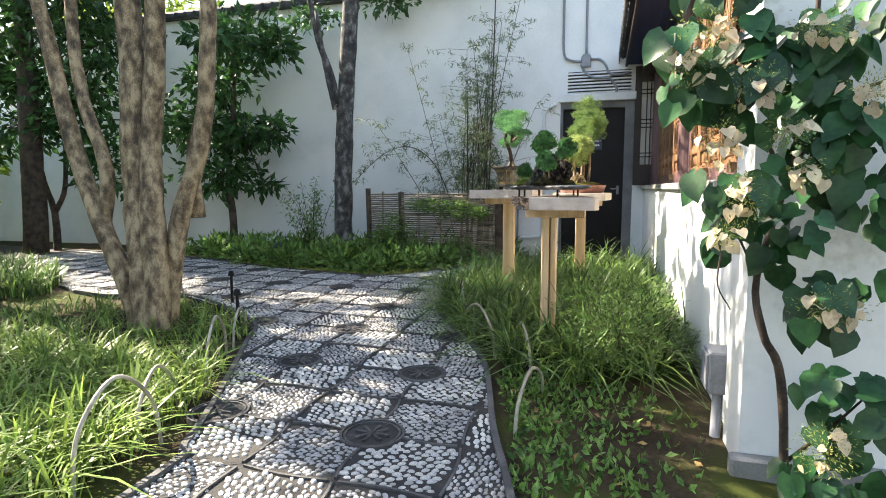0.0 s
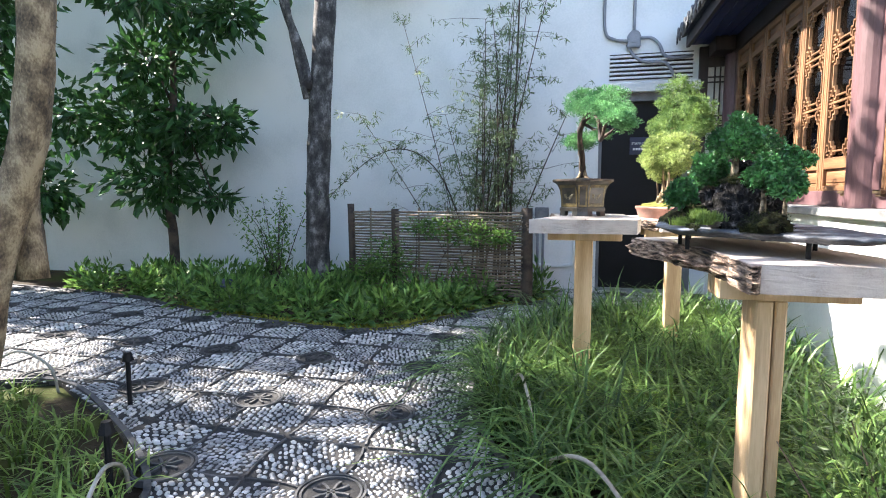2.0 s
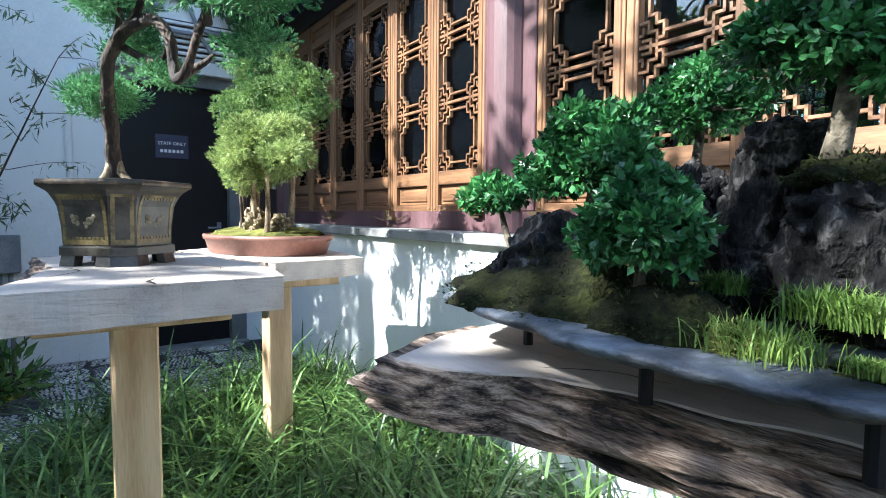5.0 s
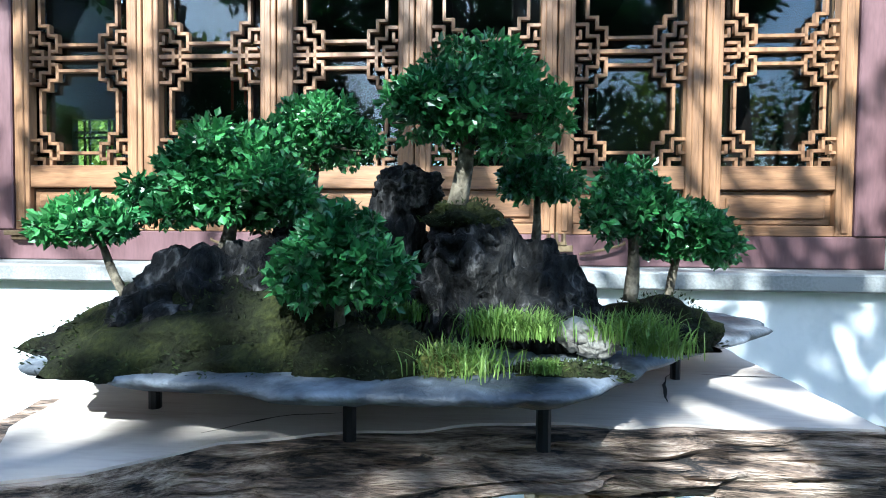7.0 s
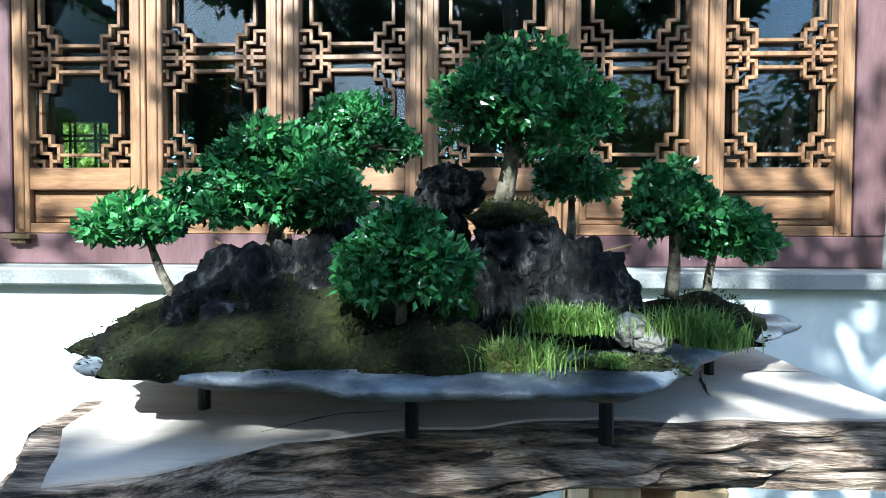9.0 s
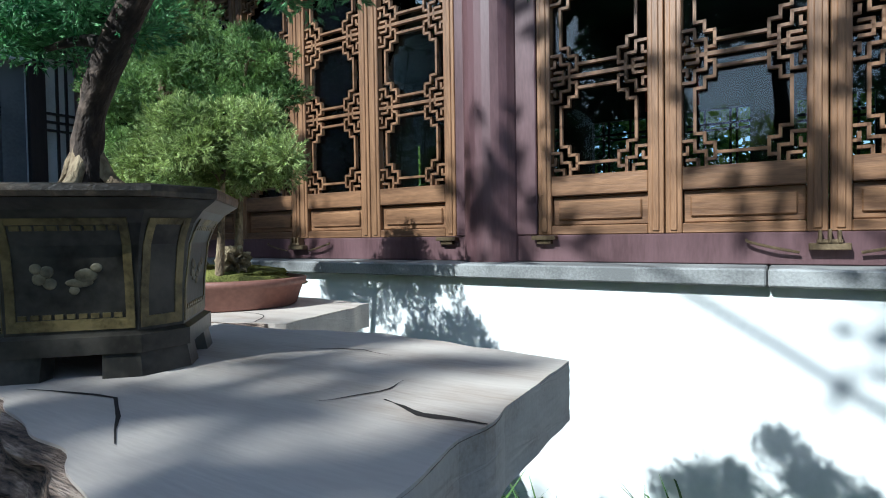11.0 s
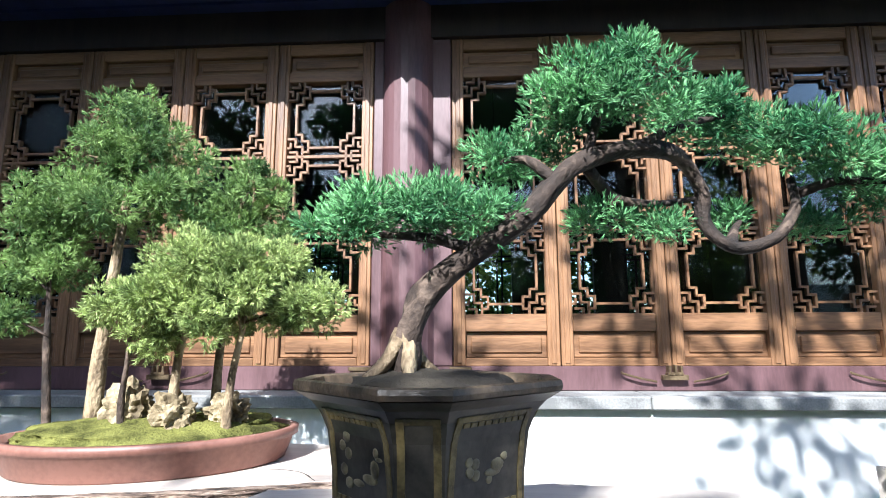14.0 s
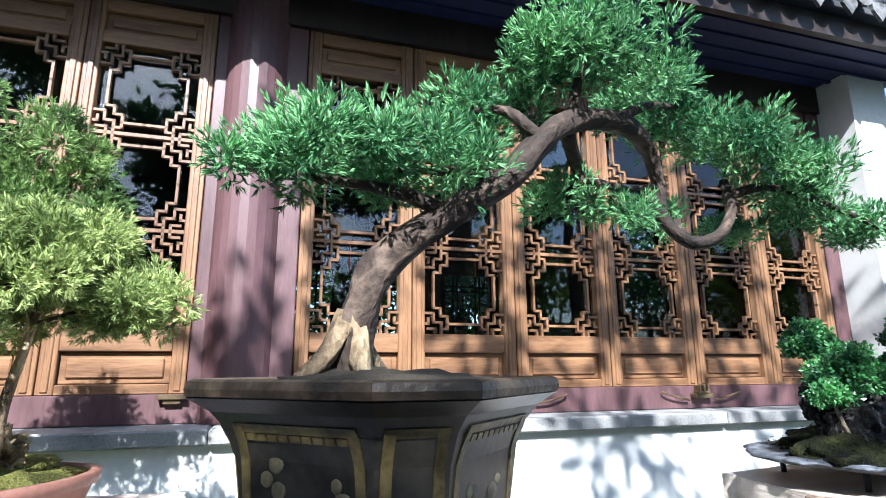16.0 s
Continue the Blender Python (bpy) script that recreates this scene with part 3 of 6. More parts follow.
text("lettering", "STAFF ONLY", 0.042, pose(0.08, WALL_Y + 0.086, 1.885, 90, 0, 0), M_LETTER, sign)
part("lettering_bars", boxes(*[(-0.02 + k * 0.034, 0.004 + k * 0.034, WALL_Y + 0.0855, WALL_Y + 0.0875, 1.815, 1.843) for k in range(6)]), M_LETTER, sign)

# ledge and louvre above the door
structure("door_ledge", boxes((D0 - 0.05, D1 + 0.16, WALL_Y - 0.09, WALL_Y + 0.002, DTOP + 0.10, DTOP + 0.22), bev=0.006), M_PLASTER, "white plaster ledge over the door", "ledge")
louvre = thing("louvre_vent", "horizontal dark slatted vent in the white wall", "vent")
part("backing", boxes((-0.34, 0.64, WALL_Y - 0.006, WALL_Y + 0.004, 2.68, 3.0)), M_DARK, louvre)
for k in range(6):
    z = 2.695 + k * 0.052
    bm = bmesh.new()
    prism(bm, [(-0.34, WALL_Y - 0.045), (0.64, WALL_Y - 0.045), (0.64, WALL_Y - 0.006), (-0.34, WALL_Y - 0.006)], z, z + 0.022)
    part("slat", bm, M_PLASTER, louvre)

# pipes on the back wall
conduit = thing("wall_conduit", "white painted pipe looping down the wall", "pipe")
part("pipe", limb(bmesh.new(), [(-1.25, WALL_Y - 0.03, 0.30), (-0.85, WALL_Y - 0.03, 0.31), (-0.73, WALL_Y - 0.03, 0.42), (-0.715, WALL_Y - 0.03, 1.2), (-0.71, WALL_Y - 0.03, 2.25), (-0.66, WALL_Y - 0.03, 2.42), (-0.52, WALL_Y - 0.03, 2.50)], 0.028, 0.028, 8), M_PLASTER, conduit, smooth=True)
jbox = thing("junction_box", "round grey junction box with looping conduits", "junction box")
bm = bmesh.new()
tube(bm, [(-0.06, WALL_Y + 0.002, 3.19), (-0.06, WALL_Y - 0.09, 3.19)], [0.085, 0.075], 14)
part("box", bm, M_METAL, jbox)
part("cover", boxes((-0.135, 0.015, WALL_Y - 0.085, WALL_Y - 0.02, 3.06, 3.15), bev=0.01), M_METAL, jbox)
for pts in ([(-0.06, WALL_Y - 0.02, 3.25), (-0.06, WALL_Y - 0.02, 3.8), (-0.06, WALL_Y - 0.02, 4.45)], [(-0.13, WALL_Y - 0.03, 3.15), (-0.30, WALL_Y - 0.03, 3.18), (-0.41, WALL_Y - 0.03, 3.30), (-0.42, WALL_Y - 0.03, 3.8), (-0.42, WALL_Y - 0.03, 4.45)],
            [(-0.14, WALL_Y - 0.03, 3.11), (-0.06, WALL_Y - 0.05, 2.97), (0.08, WALL_Y - 0.07, 2.88), (0.30, WALL_Y - 0.08, 2.86), (0.42, WALL_Y - 0.06, 2.70), (0.40, WALL_Y - 0.05, 2.62)],
            [(0.02, WALL_Y - 0.03, 3.18), (0.15, WALL_Y - 0.03, 3.17), (0.24, WALL_Y - 0.05, 3.08), (0.30, WALL_Y - 0.06, 2.95), (0.42, WALL_Y - 0.07, 2.91), (0.62, WALL_Y - 0.05, 2.93)]):
    part("conduit", limb(bmesh.new(), pts, 0.02, 0.02, 7), M_METAL, jbox, smooth=True)
ubox = thing("utility_box", "small grey utility box with pipes below", "utility box")
part("box", boxes((-1.24, -1.06, WALL_Y - 0.10, WALL_Y + 0.002, 0.78, 1.08), bev=0.008), M_METAL, ubox)
for x in (-1.20, -1.13):
    part("pipe", tube(bmesh.new(), [(x, WALL_Y - 0.05, 0.78), (x, WALL_Y - 0.05, -0.03)], 0.018, 7), M_METAL, ubox, smooth=True)

# low wall under the windows with stone caps
LW0, LW1 = 2.42, WALL_Y
low = structure("wall_low", boxes((0.88, 1.10, LW0, LW1, -0.1, 1.115)), M_PLASTER, "white plastered low wall under the windows", "wall")
ys = [LW0, 3.55, 4.65, 5.74, 6.9, 8.0, LW1]
for a, b in zip(ys, ys[1:]):
    part("cap_stone", boxes((0.835, 1.16, a + 0.002, b - 0.002, 1.117, 1.172), bev=0.006), M_STONE, low)
# gable wall with the vine
structure("wall_gable", boxes((0.84, 7.0, 2.12, 2.415, -0.1, 3.6)), M_PLASTER_OLD, "white plastered end wall of the building", "wall")
structure("plinth_gable", boxes((0.80, 7.0, 2.05, 2.118, -0.12, 0.05), bev=0.01), M_STONE, "rough grey stone plinth of the end wall", "plinth")
ebox = thing("outlet_box", "grey outdoor electric box on a pipe", "electric box")
part("box", boxes((0.772, 0.879, 2.43, 2.60, 0.17, 0.37), bev=0.008), M_METAL, ebox)
part("door", boxes((0.762, 0.773, 2.445, 2.585, 0.185, 0.355), bev=0.003), M_METAL, ebox)
part("pipe", limb(bmesh.new(), [(0.825, 2.50, 0.18), (0.82, 2.48, 0.05), (0.81, 2.44, -0.06)], 0.025, 0.025, 8), M_METAL, ebox, smooth=True)

# ---------- facade ----------
FX = 1.063


def bar(bm, y0, z0, y1, z1, x0, x1, w):
    put_box(bm, x0, x1, min(y0, y1) - w / 2, max(y0, y1) + w / 2, min(z0, z1) - w / 2, max(z0, z1) + w / 2)


def window_leaf():
    """A lattice window leaf 0.485 wide and 1.605 high, hung at its lower middle."""
    ob = thing("lattice_window", "orange-brown timber window leaf with key-fret lattice and glass", "window", "lattice window leaves")
    h, w = 1.605, 0.2425
    z0, z1 = 0.235, 1.400
    for s in (-1, 1):
        part("stile", boxes((-0.028, 0.03, min(s * w, s * (w - 0.056)), max(s * w, s * (w - 0.056)), 0, h), (-0.034, -0.026, min(s * (w - 0.016), s * (w - 0.040)), max(s * (w - 0.016), s * (w - 0.040)), 0.01, h - 0.01), bev=0.003), M_WOOD, ob)
    g = w - 0.0565
    for a, b in ((0.0, 0.036), (0.155, z0), (z1, 1.455), (1.545, h)):
        part("rail", boxes((-0.026, 0.028, -g, g, a, b), bev=0.003), M_WOOD_H, ob)
    for a, b, nm in ((0.037, 0.154, "lower_panel"), (1.456, 1.544, "upper_panel")):
        part(nm, boxes((-0.004, 0.012, -g, g, a, b), (-0.014, -0.003, -g + 0.025, g - 0.025, a + 0.022, b - 0.022), bev=0.004), M_WOOD_H, ob)
    bm = bmesh.new()
    ch = (z1 - z0) / 3
    xa, xb, t = -0.020, 0.0, 0.0105
    e = 0.185
    for c in range(3):
        a, b = z0 + c * ch, z0 + (c + 1) * ch
        if c:
            bar(bm, -e, a, e, a, xa, xb, 0.014)
        for sy in (-1, 1):
            for zz, sz in ((a, 1), (b, -1)):
                def seg(p0, q0, p1, q1):
                    bar(bm, sy * (e - p0), zz + sz * q0, sy * (e - p1), zz + sz * q1, xa, xb, t)
                seg(0.040, 0.115, 0.072, 0.115)
                seg(0.072, 0.115, 0.072, 0.080)
                seg(0.072, 0.080, 0.104, 0.080)
                seg(0.104, 0.080, 0.104, 0.046)
                seg(0.104, 0.046, e, 0.046)
                seg(0.040, 0.115, 0.040, ch / 2)
                seg(0.0, 0.092, 0.040, 0.092)
                seg(0.040, 0.092, 0.040, 0.052)
                seg(0.040, 0.052, 0.076, 0.052)
                seg(0.076, 0.052, 0.076, 0.0)
                seg(0.0, 0.046, 0.016, 0.046)
                seg(0.016, 0.046, 0.016, 0.068)
                seg(0.016, 0.024, 0.050, 0.024)
                seg(0.050, 0.024, 0.050, 0.0)
                seg(0.104, 0.046, 0.104, 0.024)
                seg(0.076, 0.024, 0.104, 0.024)
    part("lattice", bm, M_WOOD, ob)
    pane = part("pane", boxes((0.010, 0.013, -g, g, z0, z1)), M_GLASS, ob)
    pane.visible_shadow = False
    return ob


leaf0 = window_leaf()
LEAVES = [5.465 - 0.49 * (k + 0.5) for k in range(6)] + [5.85 + 0.49 * (k + 0.5) for k in range(6)]
leaf0.matrix_basis = pose(FX + 0.02, LEAVES[0], 1.282)
for y in LEAVES[1:]:
    copy_thing(leaf0, pose(FX + 0.02, y, 1.282))
structure("sill_board", boxes((1.055, 1.12, 2.42, WALL_Y, 1.174, 1.281), bev=0.003), M_PURPLE, "purple-brown painted sill board under the windows", "trim")
structure("head_beam", boxes((1.03, 1.16, 2.42, WALL_Y, 2.888, 3.06)), M_DARK, "dark painted beam over the windows", "beam")
for y0, y1, nm in ((5.467, 5.848, "column_middle"), (2.417, 2.523, "column_south"), (8.792, 9.128, "column_north")):
    bm = boxes((1.05, 1.12, y0, y1, 1.283, 2.886), bev=0.004)
    if y1 - y0 > 0.3:
        tube(bm, [(1.10, (y0 + y1) / 2 + 0.02, 1.174), (1.10, (y0 + y1) / 2 + 0.02, 3.1)], 0.135, 24)
    tagged(part(nm, bm, M_PURPLE), "purple-brown lacquered timber column and jambs", "column", kind="structure")
# end screen beside the door
screen = thing("end_screen", "dark timber lattice screen with white paper", "screen")
part("frame", boxes((0.70, 0.80, 9.05, 9.10, 1.175, 3.02), (1.22, 1.30, 9.05, 9.10, 1.29, 3.02), (0.80, 1.22, 9.05, 9.10, 2.78, 3.02), (0.80, 1.02, 9.05, 9.10, 1.175, 1.50)), M_DARK, screen)
part("paper", boxes((0.80, 1.22, 9.085, 9.09, 1.50, 2.78)), M_PAPER, screen)
bm = bmesh.new()
for z in (1.62, 1.68, 2.08, 2.14, 2.2, 2.6, 2.66):
    put_box(bm, 0.80, 1.22, 9.06, 9.08, z - 0.008, z + 0.008)
for x in (0.88, 0.94, 1.08, 1.14):
    put_box(bm, x - 0.008, x + 0.008, 9.062, 9.078, 1.50, 2.78)
part("lattice", bm, M_DARK, screen)


def window_latch(y):
    ob = thing("window_latch", "aged brass window latch with two hook rods", "latch", "window latches", at=(1.03, y, 1.245))
    part("block", boxes((-0.012, 0.026, -0.055, 0.055, -0.022, 0.0), (-0.016, 0.026, -0.034, 0.034, 0.0, 0.012), (-0.018, 0.026, -0.03, -0.02, 0.0, 0.04), (-0.018, 0.026, -0.005, 0.005, 0.0, 0.044), (-0.018, 0.026, 0.02, 0.03, 0.0, 0.04), bev=0.002), M_BRASS, ob)
    for s in (-1, 1):
        part("hook_rod", limb(bmesh.new(), [(0.005, s * 0.08, -0.03), (-0.004, s * 0.15, -0.015), (0.0, s * 0.22, 0.004), (0.01, s * 0.23, 0.012)], 0.005, 0.005, 6), M_BRASS, ob)
    return ob


for y in (4.485, 3.505, 6.83, 7.81):
    window_latch(y)
for y in (5.43, 5.89):
    ob = thing("pivot_block", "small brass pivot block at the window foot", "fitting", "pivot blocks")
    part("block", boxes((1.02, 1.054, y - 0.05, y + 0.05, 1.262, 1.28), (1.03, 1.054, y - 0.03, y + 0.03, 1.245, 1.262), bev=0.002), M_BRASS, ob)

# eave and roof
EAVE = 0.45
structure("soffit", boxes((EAVE + 0.10, 1.60, 2.0, 9.10, 3.06, 3.10)), M_SOFFIT, "dark blue painted boards under the eave", "ceiling")
for k in range(4):
    structure("soffit_batten", boxes((EAVE + 0.17 + k * 0.105, EAVE + 0.19 + k * 0.105, 2.0, 9.05, 3.045, 3.0595)), M_SOFFIT, "thin dark batten under the eave", "trim")
# dark colour keeps the eave board looking shaded between the drip tiles
structure("fascia", boxes((EAVE + 0.09, EAVE + 0.125, 1.95, 9.05, 3.02, 3.14)), M_DARK, "eave board, coloured dark as if shaded", "trim")
structure("beam_end", boxes((0.80, 1.02, 8.72, 9.12, 2.89, 3.055), bev=0.008), M_DARK, "dark painted beam end under the eave", "beam")
roof = thing("tiled_roof", "dark grey barrel-tiled roof over the hall", "roof", kind="structure")
bm = bmesh.new()
prism(bm, [(EAVE + 0.04, 1.7), (5.5, 1.7), (5.5, 9.1), (EAVE + 0.04, 9.1)], 3.145, 3.185)
for v in bm.verts:
    v.co.z += max(0, v.co.x - EAVE - 0.04) * 0.42
part("deck", bm, M_TILE, roof)
bm = bmesh.new()
for k in range(36):
    y = 1.75 + k * 0.208
    tube(bm, [(EAVE, y, 3.20), (2.9, y, 4.22)], 0.052, 8)
part("tiles", bm, M_TILE, roof)
for k in range(36):
    y = 1.75 + k * 0.208
    part("round_end_tile", tube(bmesh.new(), [(EAVE - 0.015, y, 3.20), (EAVE - 0.004, y, 3.20)], 0.056, 12), M_DRIP, roof)
    bm = bmesh.new()
    lip = [(-0.052, 3.185), (-0.05, 3.135), (-0.022, 3.105), (0.0, 3.075), (0.022, 3.105), (0.05, 3.135), (0.052, 3.185)]
    fr_v = [bm.verts.new((EAVE - 0.012, y + 0.104 + a, z)) for a, z in lip]
    bk_v = [bm.verts.new((EAVE + 0.004, y + 0.104 + a, z)) for a, z in lip]
    bm.faces.new(fr_v[::-1])
    bm.faces.new(bk_v)
    for a in range(7):
        bm.faces.new((fr_v[a], fr_v[(a + 1) % 7], bk_v[(a + 1) % 7], bk_v[a]))
    part("drip_tile", bm, M_DRIP, roof)
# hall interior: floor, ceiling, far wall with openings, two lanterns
# room box around the hall; its dimness is put into the dark colour
structure("floor_hall", boxes((1.16, 5.4, 2.42, 9.1, 0.9, 1.0)), M_DARK, "hall floor, coloured dark for the dim room", "floor")
structure("ceiling_hall", boxes((1.7, 5.4, 2.42, 9.1, 3.35, 3.40)), M_DARK, "hall ceiling, coloured dark for the dim room", "ceiling")
structure("wall_hall_north", boxes((1.31, 5.4, 9.0, 9.1, 1.0, 3.35)), M_DARK, "hall end wall, coloured dark for the dim room", "wall")
structure("wall_hall_south", boxes((1.31, 5.4, 2.42, 2.5, 1.0, 3.35)), M_DARK, "hall end wall, coloured dark for the dim room", "wall")
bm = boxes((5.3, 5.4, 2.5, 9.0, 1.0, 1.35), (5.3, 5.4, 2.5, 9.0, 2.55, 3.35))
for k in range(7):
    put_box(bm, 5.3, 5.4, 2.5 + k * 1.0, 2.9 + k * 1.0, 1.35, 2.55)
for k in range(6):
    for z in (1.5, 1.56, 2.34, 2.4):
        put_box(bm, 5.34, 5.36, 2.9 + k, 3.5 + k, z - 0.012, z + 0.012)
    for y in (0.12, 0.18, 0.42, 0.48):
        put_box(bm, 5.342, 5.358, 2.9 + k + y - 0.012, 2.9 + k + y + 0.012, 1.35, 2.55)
structure("wall_hall_east", bm, M_DARK, "hall wall with lattice openings to a garden, coloured dark for the dim room", "wall")
for y in (3.95, 5.2):
    ob = thing("hall_lantern", "amber silk lantern with red tassels in the hall", "lantern", "hall lanterns", at=(2.6, y, 2.35))
    bm = bmesh.new()
    tube(bm, [(0, 0, -0.10), (0, 0, -0.06), (0, 0, 0.06), (0, 0, 0.10)], [0.10, 0.17, 0.17, 0.10], 8)
    part("shade", bm, M_LANTERN, ob)
    part("cord", tube(bmesh.new(), [(0, 0, 0.10), (0, 0, 1.0)], 0.006, 5), M_DARK, ob)
    for a in range(4):
        c, s = 0.15 * math.cos(a * 1.57), 0.15 * math.sin(a * 1.57)
        part("tassel", tube(bmesh.new(), [(c, s, -0.06), (c, s, -0.30)], 0.009, 5), M_RED, ob)


# ---------- slab tables ----------
def dense(outline, n=4, wob=0.008, seed=1):
    out = []
    m = len(outline)
    for i in range(m):
        a, b = Vector(outline[i]), Vector(outline[(i + 1) % m])
        for k in range(n):
            p = a + (b - a) * k / n
            w = wob * noise.noise(Vector((p.x * 14, p.y * 14, seed)))
            d = (b - a).normalized()
            out.append((p.x - d.y * w, p.y + d.x * w))
    return out


def slab_table(name, label, outline, z, thick, posts, bark, beams, cracks, seed):
    """A natural-edged slab on posts; bark(x, y) tells how far the rough rim swells out."""
    ob = thing(name, label, "table", "slab display tables")
    rim = dense(outline, 16, 0.012, seed)
    n = len(rim)
    c = Vector((sum(p[0] for p in rim) / n, sum(p[1] for p in rim) / n))
    top = bmesh.new()
    prism(top, rim, z - 0.003, z)
    part("top", top, M_SLABTOP, ob, "pale sawn top")
    bm = bmesh.new()
    rows = []
    L = 22
    for k in range(L):
        t = k / (L - 1)
        row = []
        for i, (x, y) in enumerate(rim):
            b = bark(x, y)
            d = (Vector((x, y)) - c).normalized()
            q = Vector((x * 9, y * 9, t * 4 + seed))
            if b > 0.004:
                ridge = noise.fractal(Vector((x * 6, y * 6, t * 5.5 + seed)), 1.0, 2.0, 4)
                fine = abs(noise.noise(Vector((x * 7, y * 7, t * 9 + seed + 0.8 * ridge)))) ** 0.6
                o = b * (math.sin(math.pi * (0.06 + 0.8 * t)) * 0.9 + 0.55 * ridge * min(1, 4 * t)) - 0.032 * (1 - fine) * min(1, 5 * t) + 0.020
            else:
                o = 0.0012 * noise.noise(q * 3)
            row.append(bm.verts.new((x + d.x * o, y + d.y * o, z - 0.0035 - (thick - 0.0035) * t + (0.012 * noise.noise(q) if 0 < k < L - 1 else 0))))
        rows.append(row)
    for a, b in zip(rows, rows[1:]):
        for i in range(n):
            bm.faces.new((a[i], b[i], b[(i + 1) % n], a[(i + 1) % n]))
    bm.faces.new(rows[0])
    bm.faces.new(rows[-1][::-1])
    bmesh.ops.recalc_face_normals(bm, faces=bm.faces)
    me_ob = part("bark_edge", bm, M_BARK, ob, "dark furrowed bark edge")
    me_ob.data.materials.append(M_SLABTOP)
    for f in me_ob.data.polygons:
        if f.index < (L - 1) * n and bark(*rim[f.index % n]) <= 0.004:
            f.material_index = 1
    for x, y, w, d in posts:
        part("post", boxes((x - w / 2, x + w / 2, y - d / 2, y + d / 2, -0.1, z - thick - 0.0605), bev=0.006), M_POST, ob, "squared pale timber post")
    for x0, x1, y0, y1 in beams:
        part("bearer", boxes((x0, x1, y0, y1, z - thick - 0.06, z - thick + 0.004), bev=0.004), M_POST, ob)
    for pts, w in cracks:
        bm = bmesh.new()
        p = smooth_line([(x, y, z + 0.0008) for x, y in pts], 4)
        lft, rgt = [], []
        for i, q in enumerate(p):
            d = (p[min(i + 1, len(p) - 1)] - p[max(i - 1, 0)]).normalized()
            s = Vector((-d.y, d.x, 0)) * w * 0.5 * (0.15 + math.sin(math.pi * min(i / (len(p) - 1) + 0.06, 0.97))) / 2
            s *= 1 + 0.9 * noise.noise(q * 60)
            q = q + Vector((-d.y, d.x, 0)) * 0.006 * noise.noise(q * 25)
            lft.append(bm.verts.new(q - s))
            rgt.append(bm.verts.new(q + s))
        for i in range(len(p) - 1):
            bm.faces.new((lft[i], lft[i + 1], rgt[i + 1], rgt[i]))
        part("crack", bm, M_CRACK, ob)
    return ob


slab_table("slab_table", "thick pale timber slab with bark edge holding the rock landscape", [(-0.43, 4.20), (-0.40, 4.12), (-0.32, 4.03), (-0.285, 3.94), (-0.24, 3.74), (-0.225, 3.54), (-0.217, 3.31), (0.0, 3.30), (0.22, 3.30), (0.25, 3.36), (0.17, 3.8), (0.09, 4.30), (-0.14, 4.31), (-0.30, 4.28)], 1.072, 0.082,
           [(-0.104, 3.62, 0.052, 0.15), (-0.052, 3.626, 0.036, 0.138)], lambda x, y: 0.055 if x < -0.19 and y > 3.0 else 0.0, [(-0.24, 0.16, 3.54, 3.60), (-0.24, 0.16, 3.64, 3.70)],
           [([(-0.14, 3.52), (-0.06, 3.50), (0.03, 3.46)], 0.008), ([(-0.30, 4.06), (-0.24, 4.0), (-0.22, 3.92)], 0.006), ([(-0.0, 3.302), (0.0, 3.36), (0.01, 3.42)], 0.010)], 3)
slab_table("slab_table", "long pale timber slab with bark edge holding the juniper bonsai", [(-0.95, 4.82), (-0.66, 4.83), (-0.36, 4.85), (-0.34, 4.98), (-0.31, 5.2), (-0.36, 5.4), (-0.38, 5.78), (-0.48, 5.80), (-0.58, 5.72), (-0.70, 5.79), (-0.86, 5.81), (-0.835, 5.55), (-0.82, 5.33), (-0.865, 5.09)], 1.118, 0.08,
           [(-0.64, 5.26, 0.11, 0.11)], lambda x, y: 0.055 if x < -0.80 and y > 4.84 else 0.0, [(-0.86, -0.42, 5.10, 5.17), (-0.86, -0.42, 5.35, 5.42)],
           [([(-0.79, 5.35), (-0.76, 5.22), (-0.83, 5.08)], 0.010), ([(-0.635, 4.832), (-0.64, 4.90), (-0.62, 4.96)], 0.016), ([(-0.72, 5.70), (-0.66, 5.63), (-0.60, 5.60)], 0.012), ([(-0.47, 5.22), (-0.44, 5.16), (-0.45, 5.08)], 0.007), ([(-0.66, 5.02), (-0.60, 4.98), (-0.55, 4.99)], 0.005)], 5)
slab_table("slab_table", "short pale timber slab with split bark end holding the forest bonsai", [(0.29, 5.73), (0.32, 5.95), (0.36, 6.35), (0.30, 6.70), (-0.14, 6.74), (-0.31, 6.60), (-0.27, 6.3), (-0.22, 6.05), (-0.12, 5.66), (0.10, 5.69)], 1.075, 0.075,
           [(0.03, 6.12, 0.11, 0.11)], lambda x, y: 0.05 if (x < -0.12 and y > 5.72) or y > 6.68 else 0.0, [(-0.20, 0.26, 5.92, 5.98), (-0.20, 0.26, 6.24, 6.30)], [([(-0.14, 5.75), (-0.05, 5.82), (-0.02, 5.95)], 0.010)], 8)


